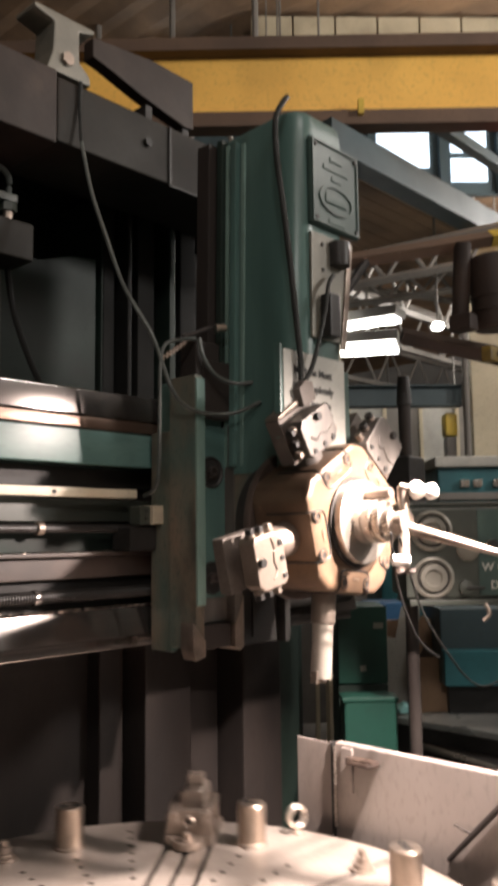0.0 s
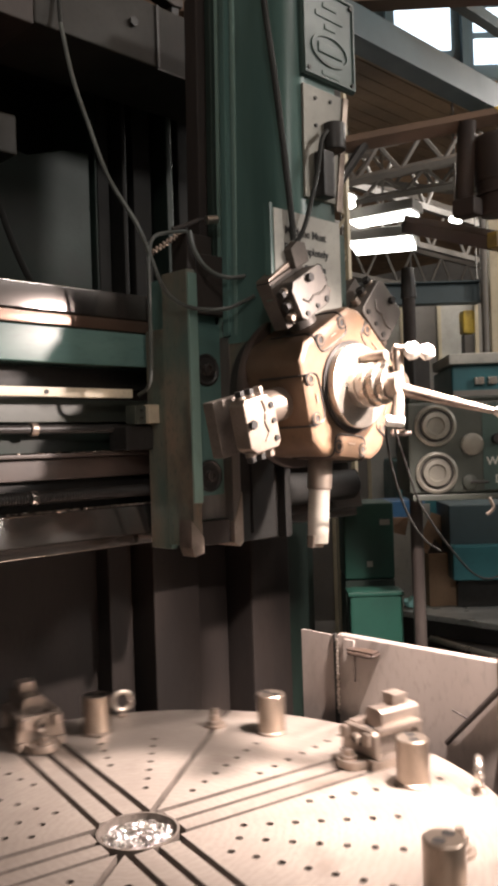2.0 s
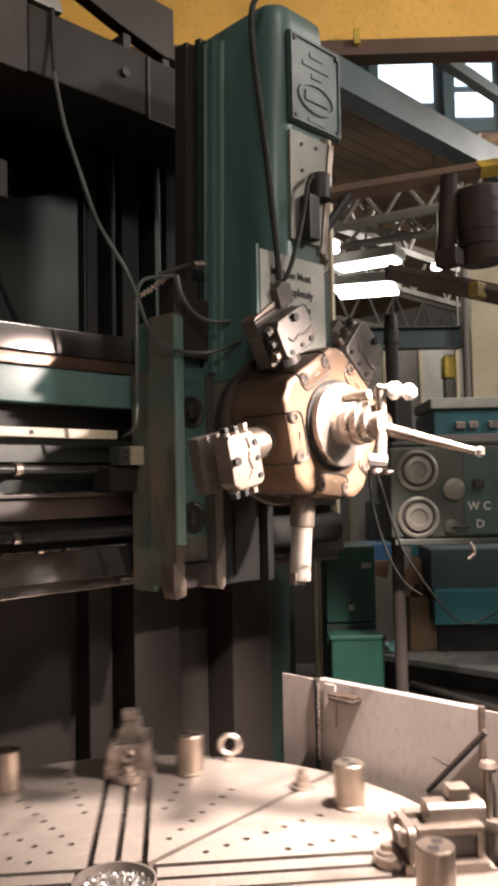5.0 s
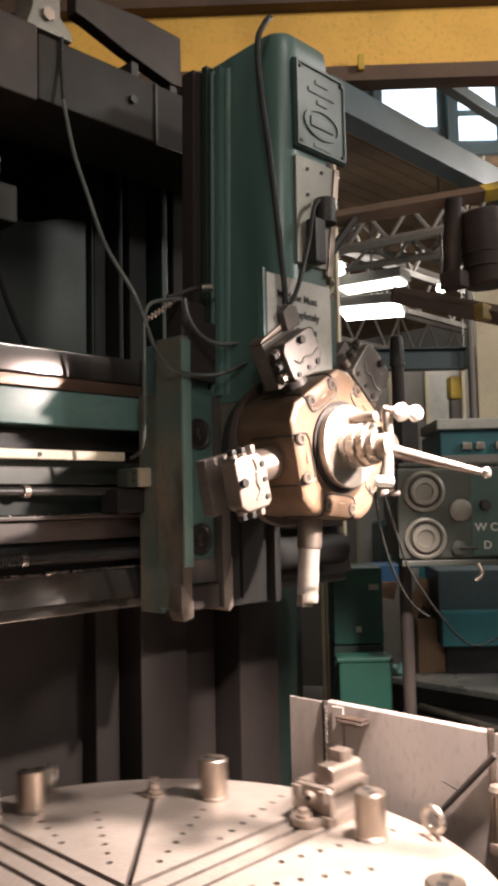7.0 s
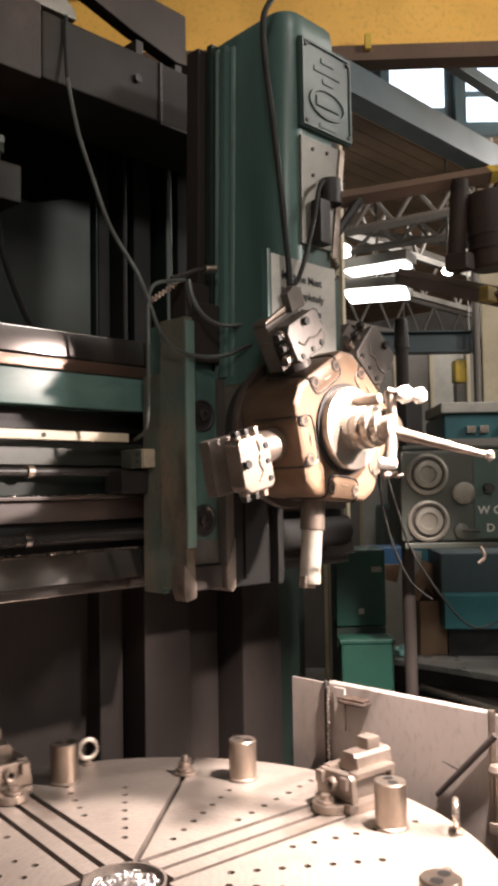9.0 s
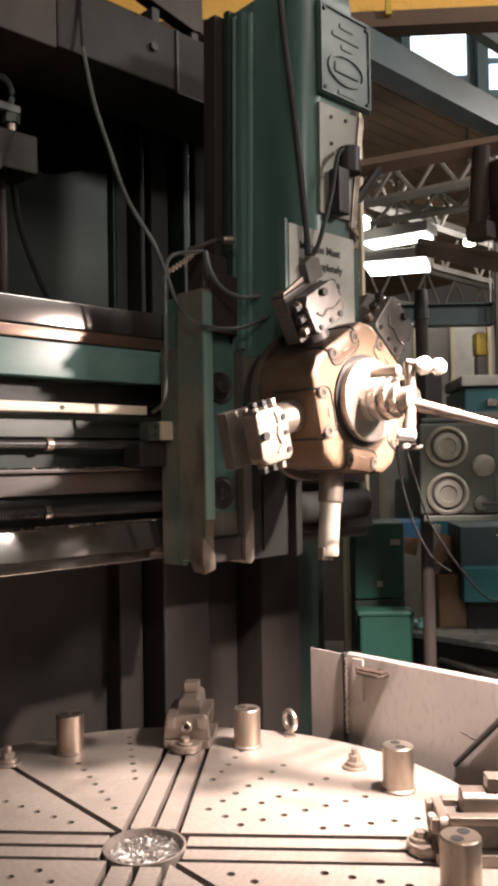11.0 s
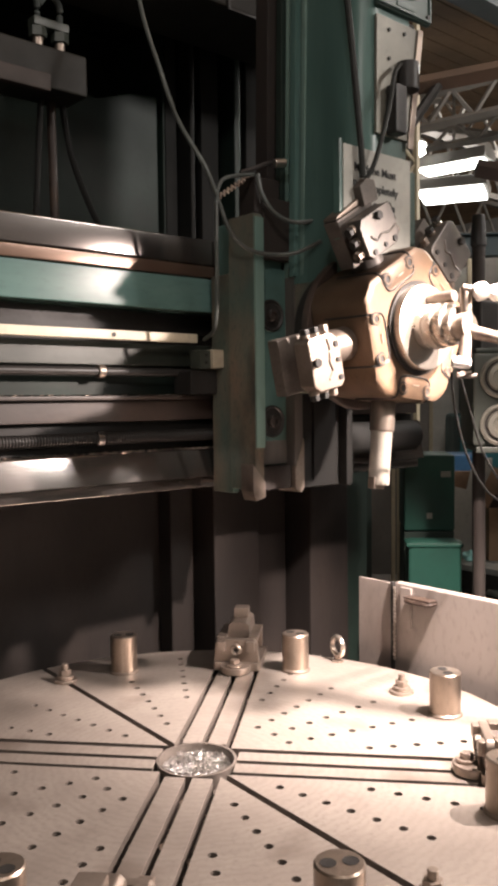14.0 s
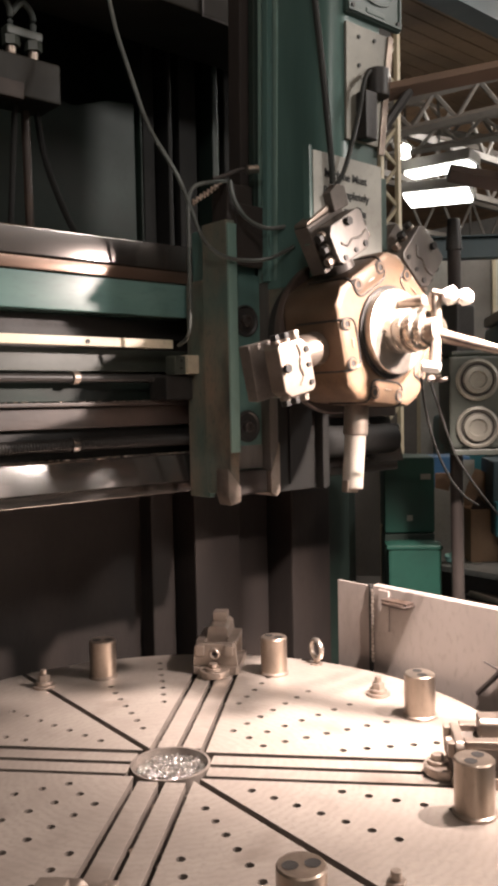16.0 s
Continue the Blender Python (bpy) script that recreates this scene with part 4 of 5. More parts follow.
def stud():
    k = thing("clamp_stud", "clamping stud with hex nut and washer", "stud", group="clamp studs on the table")
    part("washer", rod((0.65, 0, 0.0), (0.65, 0, 0.008), 0.032, seg=28, bevel=0.002), STEEL, k)
    part("collar", rod((0.65, 0, 0.008), (0.65, 0, 0.018), 0.023, seg=24, bevel=0.002), STEEL, k)
    part("nut", hexagon(0.017, 0.018, 0.034, 0.65, 0), STEEL, k)
    part("bolt", rod((0.65, 0, 0.034), (0.65, 0, 0.05), 0.009, seg=14, bevel=0.002), STEEL, k)
    return k


def eye_bolt():
    k = thing("eye_bolt", "steel lifting eye bolt at the table rim", "eye bolt", group="eye bolts on the table rim")
    bm = bmesh.new()
    rings = []
    for i in range(28):
        t = 2 * math.pi * i / 28
        c = Vector((0, 0.027 * math.cos(t), 0.045 + 0.027 * math.sin(t)))
        d = Vector((0, math.cos(t), math.sin(t)))
        rings.append([bm.verts.new(c + d * 0.0075 * math.cos(2 * math.pi * n / 10) + Vector((0.0075 * math.sin(2 * math.pi * n / 10), 0, 0))) for n in range(10)])
    for a, b in zip(rings, rings[1:] + rings[:1]):
        for n in range(10):
            bm.faces.new((a[n], a[(n + 1) % 10], b[(n + 1) % 10], b[n]))
    ring = part("ring", bm, BRIGHT, k)
    sh = part("shank", lathe([(0.018, 0.0), (0.018, 0.004), (0.009, 0.008), (0.009, 0.02), (0.002, 0.022)], 18), STEEL, k)
    return k, ring, sh


jaw, post, pin = chuck_jaw(), riser(), stud()
for q in range(4):
    turning.append((jaw if q == 0 else copy_thing(jaw, Matrix()), 90.0 * q))
for q in range(8):
    turning.append((post if q == 0 else copy_thing(post, Matrix()), 29.8 + 45.0 * q))
for q in range(4):
    turning.append((pin if q == 0 else copy_thing(pin, Matrix()), 45.0 + 90.0 * q))
for q, yaw in enumerate((-32.0, 15.0, 15.0, 60.0)):
    eye, ring, sh = eye_bolt()
    for o in (ring, sh):
        o.matrix_basis = pose(0.765, 0, 0, 0, 0, yaw)
    turning.append((eye, 68.0 + 90.0 * q))

# ---- chip guard ----
guard = thing("chip_guard", "grey sheet steel chip guard with handle, standing round the table", "machine guard")
part("panel", box(0.848, 0.854, 0.163, 0.29, 0.62, 1.08, 0.002), GUARD, guard)
part("panel", box(0.85, 0.856, -0.362, 0.15, 0.7, 1.082, 0.002), GUARD, guard)
part("panel", box(0.86, 0.866, -0.95, -0.37, 0.7, 1.08, 0.002), GUARD, guard)
part("hinge_post", rod((0.849, 0.157, 0.62), (0.849, 0.157, 1.085), 0.007, seg=12), BLACK, guard)
part("hinge_post", rod((0.856, -0.366, 0.62), (0.856, -0.366, 1.09), 0.009, seg=12), STEEL, guard)
part("fold", box(0.854, 0.875, -0.362, 0.15, 1.076, 1.084, 0.002), GUARD, guard)
part("latch_plate", box(0.842, 0.8495, 0.085, 0.125, 0.955, 1.075, 0.002), GUARD, guard)
h = part("handle", bead([(0.85, 0.09, 1.045), (0.825, 0.088, 1.045), (0.815, 0.075, 1.045), (0.815, 0.02, 1.045), (0.825, 0.005, 1.045), (0.85, 0.003, 1.045)], 0.006), RAGGED, guard)
part("handle_plate", box(0.815, 0.85, 0.0, 0.092, 1.052, 1.056, 0.001), RAGGED, guard)
part("seal_strip", box(0.83, 0.85, -0.9, 0.0, 0.7, 0.72, 0.004), RUBBER, guard)
for i in range(20):
    part("chain_link", lathe([(0.001, -0.005), (0.0042, -0.003), (0.0042, 0.003), (0.001, 0.005)], 8, None, Matrix.Translation((0.84, 0.143 + 0.002 * (i % 2), 0.86 + 0.011 * i))), BRIGHT, guard)
part("clamp_rod", rod((0.832, -0.392, 0.7), (0.832, -0.392, 0.955), 0.008, seg=14), STEEL, guard)
part("clamp_knob", lathe([(0.004, 0), (0.02, 0.004), (0.023, 0.014), (0.018, 0.026), (0.004, 0.03)], 20, None, Matrix.Translation((0.832, -0.392, 0.94))), STEEL, guard)
part("clamp_foot", box(0.818, 0.85, -0.42, -0.37, 0.8, 0.83, 0.005), STEEL, guard)
# rods drawn in place of the diagonal shadow and its hooked end
shadow_bar = thing("guard_shadow_bar", "dark rod standing in for a shadow on the chip guard", "bar")
part("bar", rod((0.838, -0.215, 0.852), (0.838, -0.385, 1.035), 0.007, 0.0085, 10), GRIME, shadow_bar)
part("hook", rod((0.838, -0.285, 0.928), (0.838, -0.235, 0.942), 0.0035, 0.002, 10), GRIME, shadow_bar)

# ---- control gearbox beside the mill ----
GB = Matrix.Translation((1.215, -0.035, 1.6)) @ pose(0, 0, 0, 0, 0, -48)
gear = thing("control_gearbox", "olive grey gearbox with two large dials and white letters", "control box", GB)
part("case", box(-0.14, 0.5, 0.0, 0.3, -0.125, 0.16, 0.012), OLIVE, gear)
part("top_lid", box(-0.13, 0.5, 0.01, 0.29, 0.161, 0.175, 0.004), OLIVE, gear)
for z in (0.085, -0.06):
    d = part("dial", lathe([(0.02, 0), (0.064, 0), (0.064, 0.01), (0.056, 0.014), (0.05, 0.008), (0.045, 0.008), (0.041, 0.018), (0.027, 0.02), (0.023, 0.014), (0.004, 0.014)], 44, None, Matrix.Translation((-0.055, 0, z)) @ pose(0, 0, 0, 90, 0, 0)), DIAL, gear, "round pale dial")
    part("dial_ring", lathe([(0.046, 0.009), (0.046, 0.0105), (0.05, 0.0105), (0.05, 0.009)], 44, None, Matrix.Translation((-0.055, 0, z)) @ pose(0, 0, 0, 90, 0, 0)), BLACK, d)
part("small_dial", lathe([(0.01, 0), (0.034, 0), (0.034, 0.012), (0.026, 0.016), (0.004, 0.016)], 30, None, Matrix.Translation((0.055, 0, 0.025)) @ pose(0, 0, 0, 90, 0, 0)), DIAL, gear)
part("small_dial", lathe([(0.01, 0), (0.022, 0), (0.022, 0.012), (0.004, 0.016)], 24, None, Matrix.Translation((0.045, 0, -0.09)) @ pose(0, 0, 0, 90, 0, 0)), OLIVE, gear)
part("side_plate", box(0.088, 0.49, -0.0015, 0.003, -0.115, 0.15, 0.001), PLATE_GREEN, gear, "dark green cover plate")
part("knob", rod((0.13, 0, 0.04), (0.13, -0.03, 0.04), 0.016, bevel=0.003), BLACK, gear)
part("pointer", rod((0.045, -0.016, -0.09), (0.1, -0.016, -0.092), 0.004), BLACK, gear)
for ch, lx, lz in (("W", 0.098, -0.04), ("C", 0.145, -0.04), ("D", 0.122, -0.095)):
    text("letter", ch, 0.035, Matrix.Translation((lx, -0.002, lz)) @ pose(0, 0, 0, 90, 0, 0), PAPER, gear)
part("bottom_rail", box(-0.13, 0.5, -0.01, 0.25, -0.145, -0.127, 0.003), OLIVE, gear)
part("hook", bead([(0.1, -0.01, -0.14), (0.11, -0.02, -0.17), (0.09, -0.02, -0.19)], 0.006), STEEL, gear)
part("stand", box(0.32, 0.48, 0.1, 0.28, -1.6, -0.146, 0.006), TEAL, gear)
postg = thing("upright_post", "dark brown iron post standing behind the guard", "post")
part("shaft", rod((1.33, 0.18, 0), (1.235, 0.126, 2.12), 0.021, seg=16), GRIME, postg)
part("head", rod((1.237, 0.127, 2.1), (1.233, 0.125, 2.2), 0.026, 0.02, seg=16, bevel=0.005), BLACK, postg)
part("motor", box(1.2, 1.3, 0.09, 0.2, 1.76, 1.93, 0.012), BLACK, postg)

# ---- things behind ----
cab = thing("tool_cabinet", "dark emerald steel cabinet beside the upright", "cabinet", pose(1.39, 0.42, 0, 0, 0, -46))
part("body", box(-0.1, 0.08, 0.0, 0.22, 1.145, 1.42, 0.008), EMERALD, cab)
part("plinth", box(-0.1, 0.08, 0.01, 0.2, 0, 1.143, 0.006), DARK_GREEN, cab)
part("label_plate", box(0.03, 0.065, -0.003, 0.0, 1.34, 1.36, 0.0005), DIAL, cab)
part("label_plate", box(-0.02, 0.0, -0.003, 0.0, 1.19, 1.21, 0.0005), DIAL, cab)
bag = thing("coolant_can", "emerald green metal can with rounded rim", "can", pose(1.313, 0.362, 0, 0, 0, -46))
part("can", box(-0.09, 0.095, -0.05, 0.05, 0.93, 1.13, 0.016), EMERALD, bag)
part("rim", box(-0.094, 0.099, -0.054, 0.054, 1.11, 1.125, 0.004), EMERALD, bag)
part("stand", box(-0.08, 0.085, -0.04, 0.04, 0, 0.93, 0.004), BLACK, bag)
bench = thing("steel_bench", "oily steel bench with a grey sheet top", "bench")
part("top", box(1.78, 2.75, -0.6, 0.62, 0.925, 0.95, 0.005), BENCHTOP, bench)
part("front", box(1.79, 1.81, -0.58, 0.6, 0.55, 0.923, 0.003), BLACK, bench)
part("bright_edge", rod((1.69, 0.38, 0.88), (1.56, -0.05, 0.88), 0.012, seg=10), BRIGHT, bench)
part("ledge", prism([(1.7, 0.42), (1.55, -0.08), (1.79, -0.08), (1.79, 0.42)], 0.02, "z", 0.85, 0.003), BLACK, bench)
for x in (1.85, 2.7):
    for y in (-0.55, 0.55):
        part("leg", box(x - 0.025, x + 0.025, y - 0.025, y + 0.025, 0, 0.925, 0.003), BLACK, bench)
tray = thing("small_cabinet", "small teal painted drawer cabinet on the bench", "cabinet", pose(2.02, 0.34, 0.951, 0, 0, -48))
part("unit", box(-0.13, 0.3, 0.0, 0.3, 0.12, 0.42, 0.008), BLUE, tray)
part("drawer", box(-0.13, 0.2, -0.06, 0.0, 0.12, 0.26, 0.008), TEAL, tray)
part("foot", box(-0.1, 0.28, 0.02, 0.28, 0, 0.118, 0.004), BLACK, tray)
tc = thing("teal_machine", "teal painted milling machine in the next bay", "machine tool", pose(3.02, 0.95, 0, 0, 0, -48))
part("column", box(-0.1, 0.8, 0.0, 0.6, 0, 2.04, 0.02), TEAL, tc)
part("drawer", box(-0.16, 0.3, -0.1, 0.05, 1.0, 1.2, 0.01), TEAL, tc)
part("knee", box(-0.1, 0.7, -0.15, 0.0, 0.55, 0.95, 0.02), BLACK, tc)
part("head", box(-0.12, 0.9, -0.04, 0.5, 2.041, 2.1, 0.01), PAPER, tc)
part("rail", box(-0.1, 0.8, -0.03, -0.001, 1.86, 1.9, 0.004), GREYSTEEL, tc)
for x in (0.02, 0.09, 0.2):
    part("catch", box(x, x + 0.05, -0.03, -0.001, 1.93, 1.97, 0.004), BRIGHT, tc)
tm = thing("teal_machine", "large teal and blue machine tool in the far bay", "machine tool", pose(4.3, 1.5, 0, 0, 0, -48))
part("bed", box(-0.7, 1.8, 0, 1.0, 0, 1.5, 0.03), TEAL, tm)
part("top", box(-0.6, 1.8, 0.1, 0.9, 1.5, 1.95, 0.04), BLUE, tm)
part("light_panel", box(-0.5, 0.6, -0.01, 0.0, 1.62, 1.72, 0.004), PAPER, tm)
for x in (-0.3, -0.1, 0.15):
    part("bracket", box(x, x + 0.08, -0.06, 0.0, 1.78, 1.86, 0.006), BRIGHT, tm)
KRAFT = surface("brown_cardboard", (0.33, 0.21, 0.13), (0.25, 0.155, 0.095), 0.8, 0.0, 4, 60, 0.1, dirt=(0.12, 0.075, 0.05), dirt_at=0.55)
boxes = thing("cardboard_box", "brown cardboard box with torn open flaps on the bench", "box", pose(1.99, 0.53, 0, 0, 0, -40))
part("carton", box(-0.06, 0.09, -0.06, 0.08, 0.951, 1.17, 0.004), KRAFT, boxes)
part("flap", prism([(-0.06, 1.171), (0.09, 1.171), (0.07, 1.3), (0.0, 1.33), (-0.04, 1.25)], 0.006, "y", 0.07, 0.001), KRAFT, boxes)
part("flap", prism([(-0.06, 1.171), (0.02, 1.171), (-0.03, 1.23)], 0.006, "y", -0.058, 0.001), RAGGED, boxes)
board = thing("packing_board", "pale stained packing board leaning behind the bench", "board", pose(2.05, 0.72, 0, 0, 0, -55))
part("sheet", prism([(-0.09, 0.0), (0.1, 0.0), (0.1, 1.36), (0.02, 1.36), (-0.01, 1.22), (-0.09, 1.24)], 0.008, "y", 0.0, 0.001), PAPER, board)
part("backing", box(-0.07, 0.12, 0.012, 0.03, 0, 1.3, 0.003), KRAFT, board)
crate = thing("storage_bin", "blue plastic bin standing on the floor", "bin", pose(2.3, 0.93, 0, 0, 0, -45))
part("bin", box(-0.12, 0.1, -0.1, 0.1, 0, 1.36, 0.01), surface("blue_plastic", (0.05, 0.15, 0.3), (0.04, 0.12, 0.25), 0.4), crate)
rag = thing("wiping_rag", "pale teal crumpled rag on the bench corner", "rag", pose(1.85, 0.57, 0.951, 0, 0, 20))
bm = bmesh.new()
bmesh.ops.create_icosphere(bm, subdivisions=3, radius=0.045)
for v in bm.verts:
    v.co = Vector((v.co.x, v.co.y * 0.7, max(v.co.z, -0.02) * 0.6 + 0.02)) * (1 + 0.35 * noise.noise(v.co * 30))
part("cloth", bm, surface("pale_teal_cloth", (0.3, 0.6, 0.58), (0.22, 0.45, 0.45), 0.8), rag)

# jib arm with hoist at the ram's side
jib = thing("jib_arm", "rusty jib arm with a dark hoist motor and worn yellow marks", "jib crane")
J0, J1 = Vector((0.72, 0.02, 2.44)), Vector((1.18, -0.3, 2.56))
part("arm", rod(J0, J1, 0.024, 0.025, 4), RUSTBEAM, jib)
part("arm_end", rod(J1 + (J1 - J0).normalized() * -0.07, J1 + (J1 - J0).normalized() * 0.02, 0.0265, 0.0265, 4), SAFETY, jib)
part("brace", rod((0.66, 0.0, 2.26), (0.8, -0.04, 2.45), 0.014, seg=8), BLACK, jib)
part("pivot", rod((0.66, -0.05, 2.4), (0.66, -0.05, 2.47), 0.03, seg=16, bevel=0.004), BLACK, jib)
part("hoist_motor", rod((1.12, -0.26, 2.49), (1.14, -0.27, 2.27), 0.07, seg=24, bevel=0.012), RAGGED, jib, "dark rusty hoist motor")
part("hoist_neck", rod((1.035, -0.22, 2.52), (1.055, -0.19, 2.29), 0.026, seg=14), RAGGED, jib)
for dz in (2.3, 2.34, 2.38, 2.42):
    part("motor_fin", rod((1.13, -0.265, dz + 0.02), (1.13, -0.265, dz + 0.028), 0.0715, seg=24), RAGGED, jib)
part("clevis", box(1.005, 1.055, -0.25, -0.18, 2.255, 2.305, 0.006), RAGGED, jib)
part("lower_arm", rod((0.99, -0.03, 2.27), (1.42, -0.42, 2.15), 0.026, 0.036, 4), RAGGED, jib)
part("yellow_block", box(1.145, 1.2, -0.24, -0.205, 2.185, 2.232, 0.006), SAFETY, jib)

# ---- overhead steelwork ----
crane = thing("bridge_crane_girder", "yellow overhead crane girder with rusty flanges", "crane")
G0, G1 = Vector((1.0, 3.3, 0)), Vector((5.2, -1.26, 0))
gd = (G1 - G0)
GM = Matrix.Translation((G0.x, G0.y, 4.2)) @ Matrix.Rotation(math.atan2(gd.y, gd.x), 4, "Z")
GL = gd.length
part("web", box(-1.3, GL, 0.0, 0.03, -0.03, 0.33, 0.002, None, GM), YELLOW, crane)
part("lower_flange", box(-1.3, GL, -0.05, 0.08, -0.12, -0.03, 0.003, None, GM), RUSTBEAM, crane)
part("upper_flange", box(-1.3, GL, -0.1, 0.13, 0.33, 0.41, 0.003, None, GM), RUSTBEAM, crane)
for s in (2.62,):
    part("clip", box(s, s + 0.035, -0.085, -0.05, -0.07, 0.02, 0.004, None, GM), SAFETY, crane)
for s in (0.9, 1.9, 2.9, 3.9, 4.9):
    part("stiffener", box(s, s + 0.02, 0.031, 0.1, 0.04, 0.33, 0.002, None, GM), YELLOW, crane)

bb = thing("runway_beam", "dark blue steel runway beam under the roof", "beam", kind="structure")
part("beam", box(2.5, 12, 1.35, 1.5, 3.86, 4.04, 0.004), BLUE, bb)
part("rail", box(3.6, 12, 1.38, 1.46, 4.45, 4.53, 0.004), BLUE, bb)
deck = thing("mezzanine_deck", "brown timber deck under the blue beam", "deck", kind="structure")
for i in range(10):
    part("board", box(2.5, 9.0, 1.53 + 0.125 * i, 1.648 + 0.125 * i, 4.05, 4.09, 0.004), ROOF, deck)


def truss(y, z, x0, x1, n, depth, group):
    t = thing("roof_truss", "grey steel lattice roof truss", "truss", group=group)
    for dz in (0, depth):
        part("chord", box(x0, x1, y - 0.04, y + 0.04, z + dz - 0.04, z + dz + 0.04, 0.003), GREYSTEEL, t)
    w = (x1 - x0) / n
    for x in (x0 + 1, (x0 + x1) / 2, x1 - 1):
        part("hanger", rod((x, y, z + depth), (x, y, 7.22), 0.03, seg=6), GREYSTEEL, t)
    for i in range(n):
        a, b = (x0 + i * w, z), (x0 + (i + 0.5) * w, z + depth)
        c = (x0 + (i + 1) * w, z)
        part("web_bar", rod((a[0], y, a[1]), (b[0], y, b[1]), 0.025, seg=6), GREYSTEEL, t)
        part("web_bar", rod((b[0], y, b[1]), (c[0], y, c[1]), 0.025, seg=6), GREYSTEEL, t)
    return t


for y in (3.3, 4.4, 5.6, 7.6, 10):
    truss(y, 4.55, 3.0, 17.0, 14, 0.7, "roof trusses")
for i, (y, z) in enumerate(((3.5, 2.92), (4.0, 2.98), (4.7, 3.1))):
    pr = thing("roof_purlin", "thin grey steel pipe under the roof", "pipe", group="roof pipes")
    part("pipe", rod((3.2, y, z), (17, y - 1.0, z), 0.05, seg=10), GREYSTEEL, pr)
    for x in (5.0, 9.0, 14.0):
        part("hanger", rod((x, y - (x - 3.2) / 13.8, z), (x, y - (x - 3.2) / 13.8, 7.22), 0.012, seg=6), GREYSTEEL, pr)


def bracing(a0, a1, b0, b1, n):
    """A lattice girder between two chords under the roof."""
    g = thing("roof_bracing", "grey steel lattice bracing under the roof", "bracing", group="roof bracings")
    a0, a1, b0, b1 = Vector(a0), Vector(a1), Vector(b0), Vector(b1)
    part("chord", rod(a0, a1, 0.03, seg=4), GREYSTEEL, g)
    part("chord", rod(b0, b1, 0.03, seg=4), GREYSTEEL, g)
    for i in range(n):
        p, q = a0.lerp(a1, i / n), b0.lerp(b1, (i + 0.5) / n)
        part("web_bar", rod(p, q, 0.016, seg=5), GREYSTEEL, g)
        part("web_bar", rod(q, a0.lerp(a1, (i + 1) / n), 0.016, seg=5), GREYSTEEL, g)
    for p in (a0.lerp(a1, 0.1), a0.lerp(a1, 0.9)):
        part("hanger", rod(p, (p.x, p.y, 4.06 if p.y < 2.7 and p.x < 9 else 7.22), 0.008, seg=5), GREYSTEEL, g)


bracing((3.05, 2.22, 3.45), (4.4, 0.775, 3.86), (3.05, 2.22, 3.27), (4.4, 0.775, 3.63), 7)
bracing((3.6, 3.08, 3.52), (5.6, 0.96, 3.98), (3.6, 3.08, 3.39), (5.6, 0.96, 3.78), 9)
bracing((4.2, 3.8, 4.3), (6.6, 1.4, 3.9), (4.2, 3.8, 4.1), (6.6, 1.4, 3.6), 9)

lat = thing("lattice_column", "cream painted steel lattice column", "column")
LX, LY = 2.338, 1.28
for s in (-1, 1):
    part("leg", box(LX + 0.03 * s - 0.012, LX + 0.03 * s + 0.012, LY - 0.03 * s - 0.012, LY - 0.03 * s + 0.012, 0, 3.84, 0.002), CREAM, lat)
for i in range(34):
    z = 0.4 + i * 0.1
    s = 1 if i % 2 else -1
    part("lacing", rod((LX - 0.03 * s, LY + 0.03 * s, z), (LX + 0.03 * s, LY - 0.03 * s, z + 0.1), 0.01, seg=6), CREAM, lat)


def roof_lamp(m, length, width):
    f = thing("roof_lamp", "long lit fluorescent roof fixture with white reflector", "lamp", m, group="lit roof lamps")
    part("housing", box(-length / 2, length / 2, -width / 2, width / 2, 0.0, 0.08, 0.01), GREYSTEEL, f)
    part("diffuser", box(-length / 2 + 0.03, length / 2 - 0.03, -width / 2 + 0.03, width / 2 - 0.03, -0.03, 0.0, 0.005), TUBE, f)
    return f


for f in (roof_lamp(pose(4.45, 2.5, 3.42, 0, 0, -76.5), 0.57, 0.24), roof_lamp(pose(4.54, 2.58, 3.235, 0, 0, -61), 0.55, 0.46)):
    part("hanger", rod((0, 0, 0.08), (0, 0, 4.045 - f.matrix_basis.translation.z), 0.006, seg=6), GREYSTEEL, f)
lx, ly, lz = 4.27, 1.75, 3.21
far_lamp = thing("round_lamp", "small round lit bay lamp under the deck", "lamp")
part("bulb", lathe([(0.012, -0.03), (0.04, -0.02), (0.05, 0.0), (0.04, 0.02), (0.012, 0.03)], 20, None, Matrix.Translation((lx, ly, lz))), BULB, far_lamp)
part("cap", rod((lx, ly, lz + 0.03), (lx, ly, 4.045), 0.01, seg=12), GREYSTEEL, far_lamp)
rb = thing("round_lamp", "round lit bay lamp under the roof", "lamp")
part("bulb", lathe([(0.012, -0.055), (0.045, -0.035), (0.058, 0.0), (0.045, 0.035), (0.012, 0.055)], 20, None, Matrix.Translation((4.11, 2.57, 3.5))), BULB, rb)
part("cap", rod((4.11, 2.57, 3.55), (4.11, 2.57, 4.045), 0.012, seg=12), GREYSTEEL, rb)


WM = Matrix.Translation((6.4, 3.4, 5.9)) @ pose(0, 0, 0, 0, 0, -45)
win = thing("window_1", "row of daylit roof windows in dark blue frames", "window", WM, kind="structure")
part("frame", box(-4.0, 3.0, 0.08, 0.16, -0.5, 1.25, 0.004), BLUE, win)
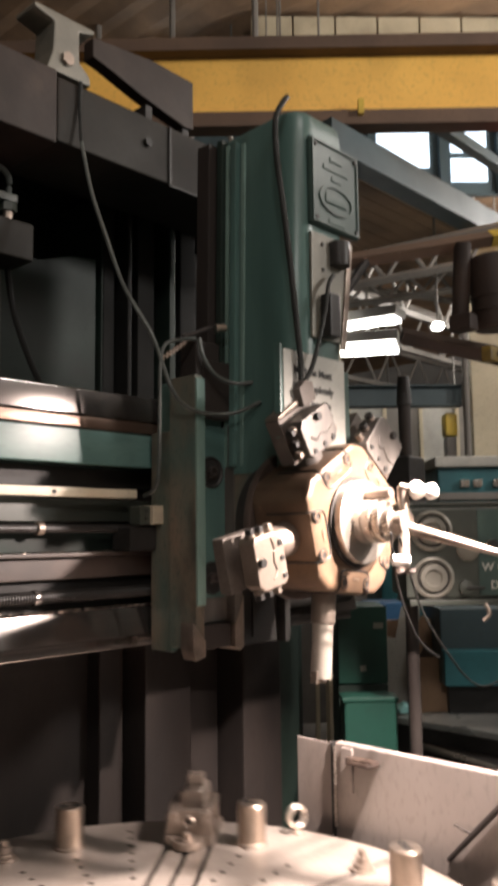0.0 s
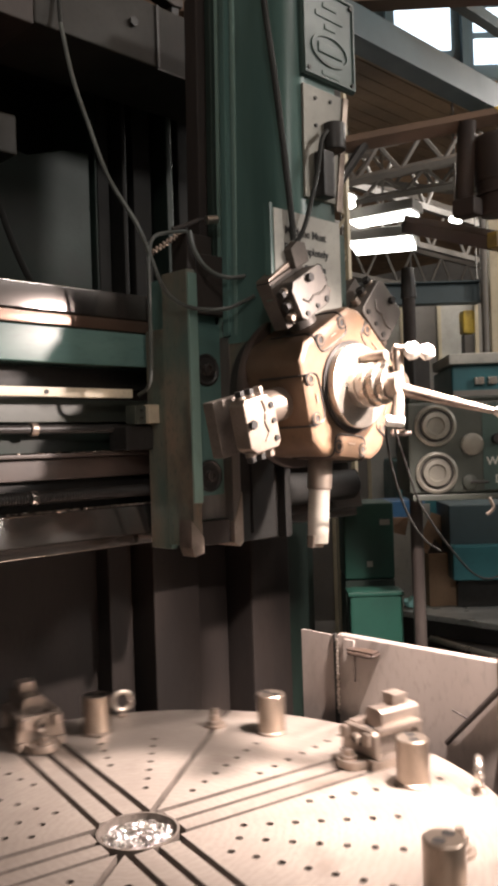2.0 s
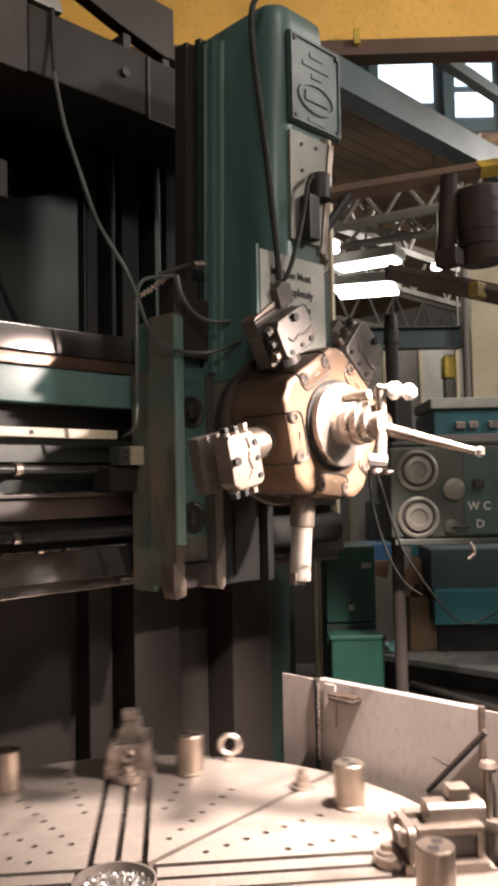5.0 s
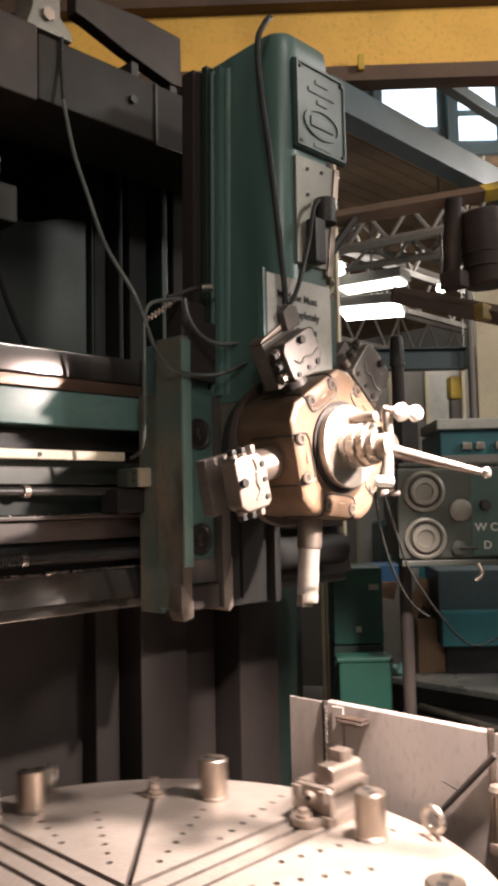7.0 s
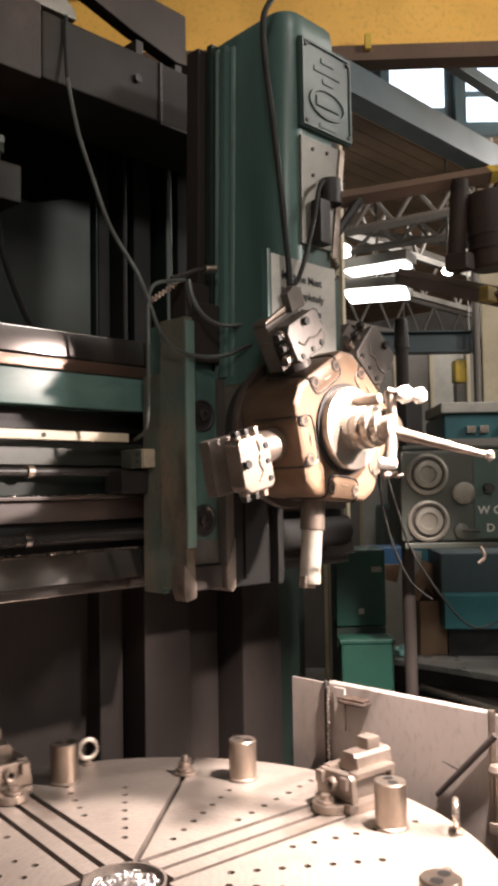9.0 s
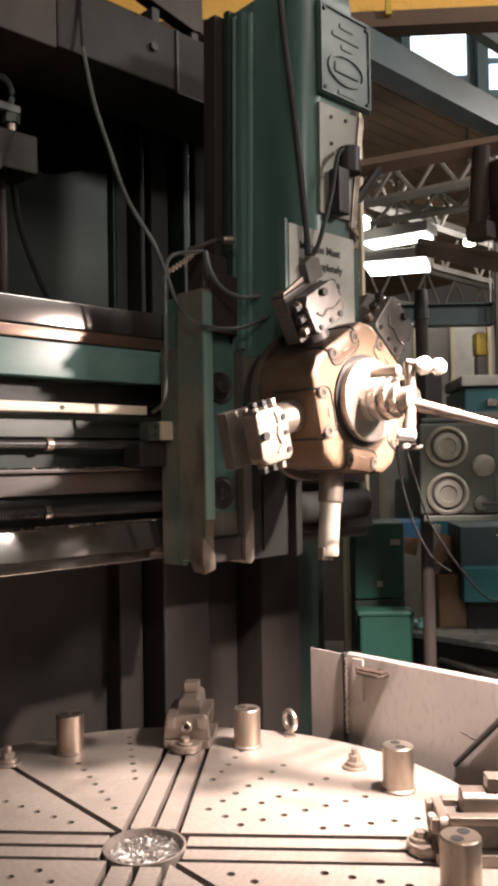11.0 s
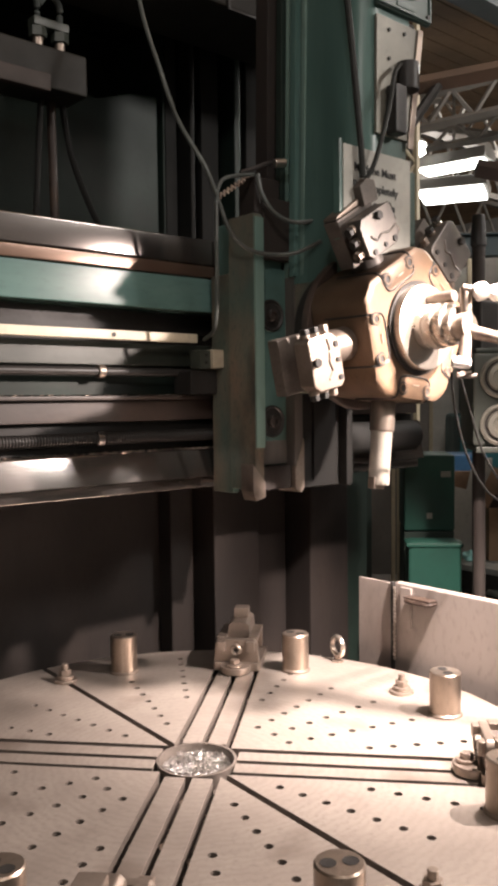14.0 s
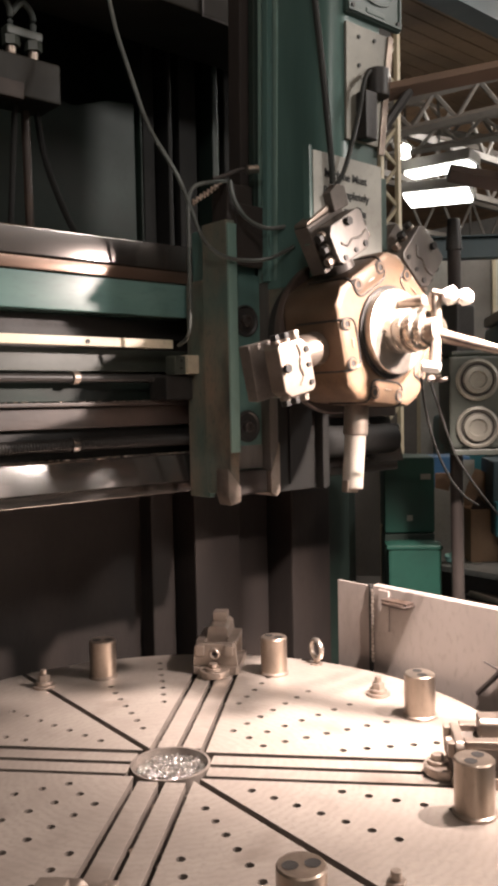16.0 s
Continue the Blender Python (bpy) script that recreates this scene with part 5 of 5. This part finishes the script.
for x0, x1, z0, z1 in ((-0.66, -0.44, -0.13, 0.2), (-0.22, 0.36, -0.2, 0.24), (0.6, 1.0, -0.36, -0.1), (0.6, 1.0, -0.02, 0.22), (-2.95, -2.7, 0.72, 1.0), (-2.6, -2.3, 0.75, 1.1), (1.2, 1.7, -0.1, 0.3)):
    part("pane", box(x0, x1, 0.05, 0.078, z0, z1, 0.003), PANE, win)
for x in (-0.33, 0.46, 1.1, -2.64):
    part("mullion", box(x, x + 0.08, -0.02, 0.078, -0.5, 1.25, 0.004), BLUE, win)
pan = thing("wall_cladding", "pale stained wall panels high behind the crane", "wall panel", Matrix.Translation((5.6, 3.6, 6.3)) @ pose(0, 0, 0, 0, 0, -45), kind="structure")
for i in range(7):
    part("panel", box(-0.9 + 0.45 * i, -0.47 + 0.45 * i, 0, 0.05, 0.1, 0.85, 0.006), CREAM, pan)
cr = thing("cream_column", "cream painted steel building column", "column", pose(4.4, 1.47, 0, 0, 0, -45))
part("shaft", box(-0.12, 0.14, -0.1, 0.1, 0, 3.75, 0.01), CREAM, cr)
part("pipe", rod((-0.16, -0.1, 0), (-0.16, -0.1, 3.75), 0.025, seg=10), GREYSTEEL, cr)
yb = thing("yellow_bin", "yellow machine part standing in the far bay", "machine part", pose(4.23, 1.68, 0, 0, 0, -45))
part("housing", box(-0.03, 0.06, -0.06, 0.06, 2.37, 2.54, 0.02), SAFETY, yb)
part("stand", box(-0.02, 0.05, -0.05, 0.05, 0, 2.369, 0.01), GREYSTEEL, yb)
lb = thing("lower_beam", "dark blue steel beam between the building columns", "beam", Matrix.Translation((4.28, 1.59, 2.6)) @ pose(0, 0, 0, 0, 0, 135), kind="structure")
part("web", box(0, 3.2, -0.02, 0.02, 0.0, 0.13, 0.003), BLUE, lb)
for z in (-0.012, 0.131):
    part("flange", box(0, 3.2, -0.06, 0.06, z, z + 0.011, 0.002), BLUE, lb)
part("prop", box(3.1, 3.2, -0.05, 0.05, -2.6, -0.013, 0.004), BLUE, lb)
scr = thing("partition_screen", "pale grey sheet partition with upright posts in the far bay", "partition", Matrix.Translation((5.05, 2.05, 0)) @ pose(0, 0, 0, 0, 0, -45), group="")
for i in range(7):
    part("panel", box(-1.5 + 0.3 * i, -1.22 + 0.3 * i, 0, 0.03, 0.2, 2.72, 0.004), PAPER if i in (2, 4) else GREYSTEEL, scr)
    part("post", box(-1.225 + 0.3 * i, -1.195 + 0.3 * i, -0.02, 0.05, 0, 2.76, 0.003), CREAM, scr)
rd = thing("red_beacon", "red warning beacon on a bracket under the crane", "beacon", pose(3.44, 0.62, 0, 0, 0, -45))
part("lamp", rod((0, 0, 3.78), (0, 0, 3.94), 0.055, seg=20, bevel=0.01), INDICATOR, rd)
part("housing", box(-0.04, 0.1, -0.05, 0.05, 3.58, 3.779, 0.006), RED, rd)
part("hanger", box(-0.02, 0.02, -0.02, 0.02, 3.94, 4.078, 0.002), RUSTBEAM, rd)


def motions():
    # table: steady turn, then braking to rest
    spin_rows = [(0.25 * i, 37.3 + 27.6 * i) for i in range(31)]
    spin_rows += list(zip((7.75, 8.0, 8.25, 8.5, 8.75, 9.0, 9.25, 9.5, 9.75, 10.0, 10.25, 10.5, 10.75, 11.0, 13.5, 16.0),
                          (891.8, 914.5, 934.8, 953.0, 969.0, 983.0, 995.0, 1005.5, 1013.7, 1020.5, 1025.5, 1029.0, 1031.0, 1031.8, 1031.8, 1031.8)))
    for ob, extra in turning:
        walk(ob, [(t, pose(0, 0, TOP, 0, 0, a - 1080.0 + extra)) for t, a in spin_rows])
    # ram: drawn up slowly, then still
    walk(ram, [(t, pose(0, 0, dz)) for t, dz in ((0, -0.088), (0.5, -0.070), (1.0, -0.054), (1.5, -0.037), (2.0, -0.015), (2.4, 0.0), (3.0, 0.0), (9.0, 0.0), (16.0, 0.0))])


motions()
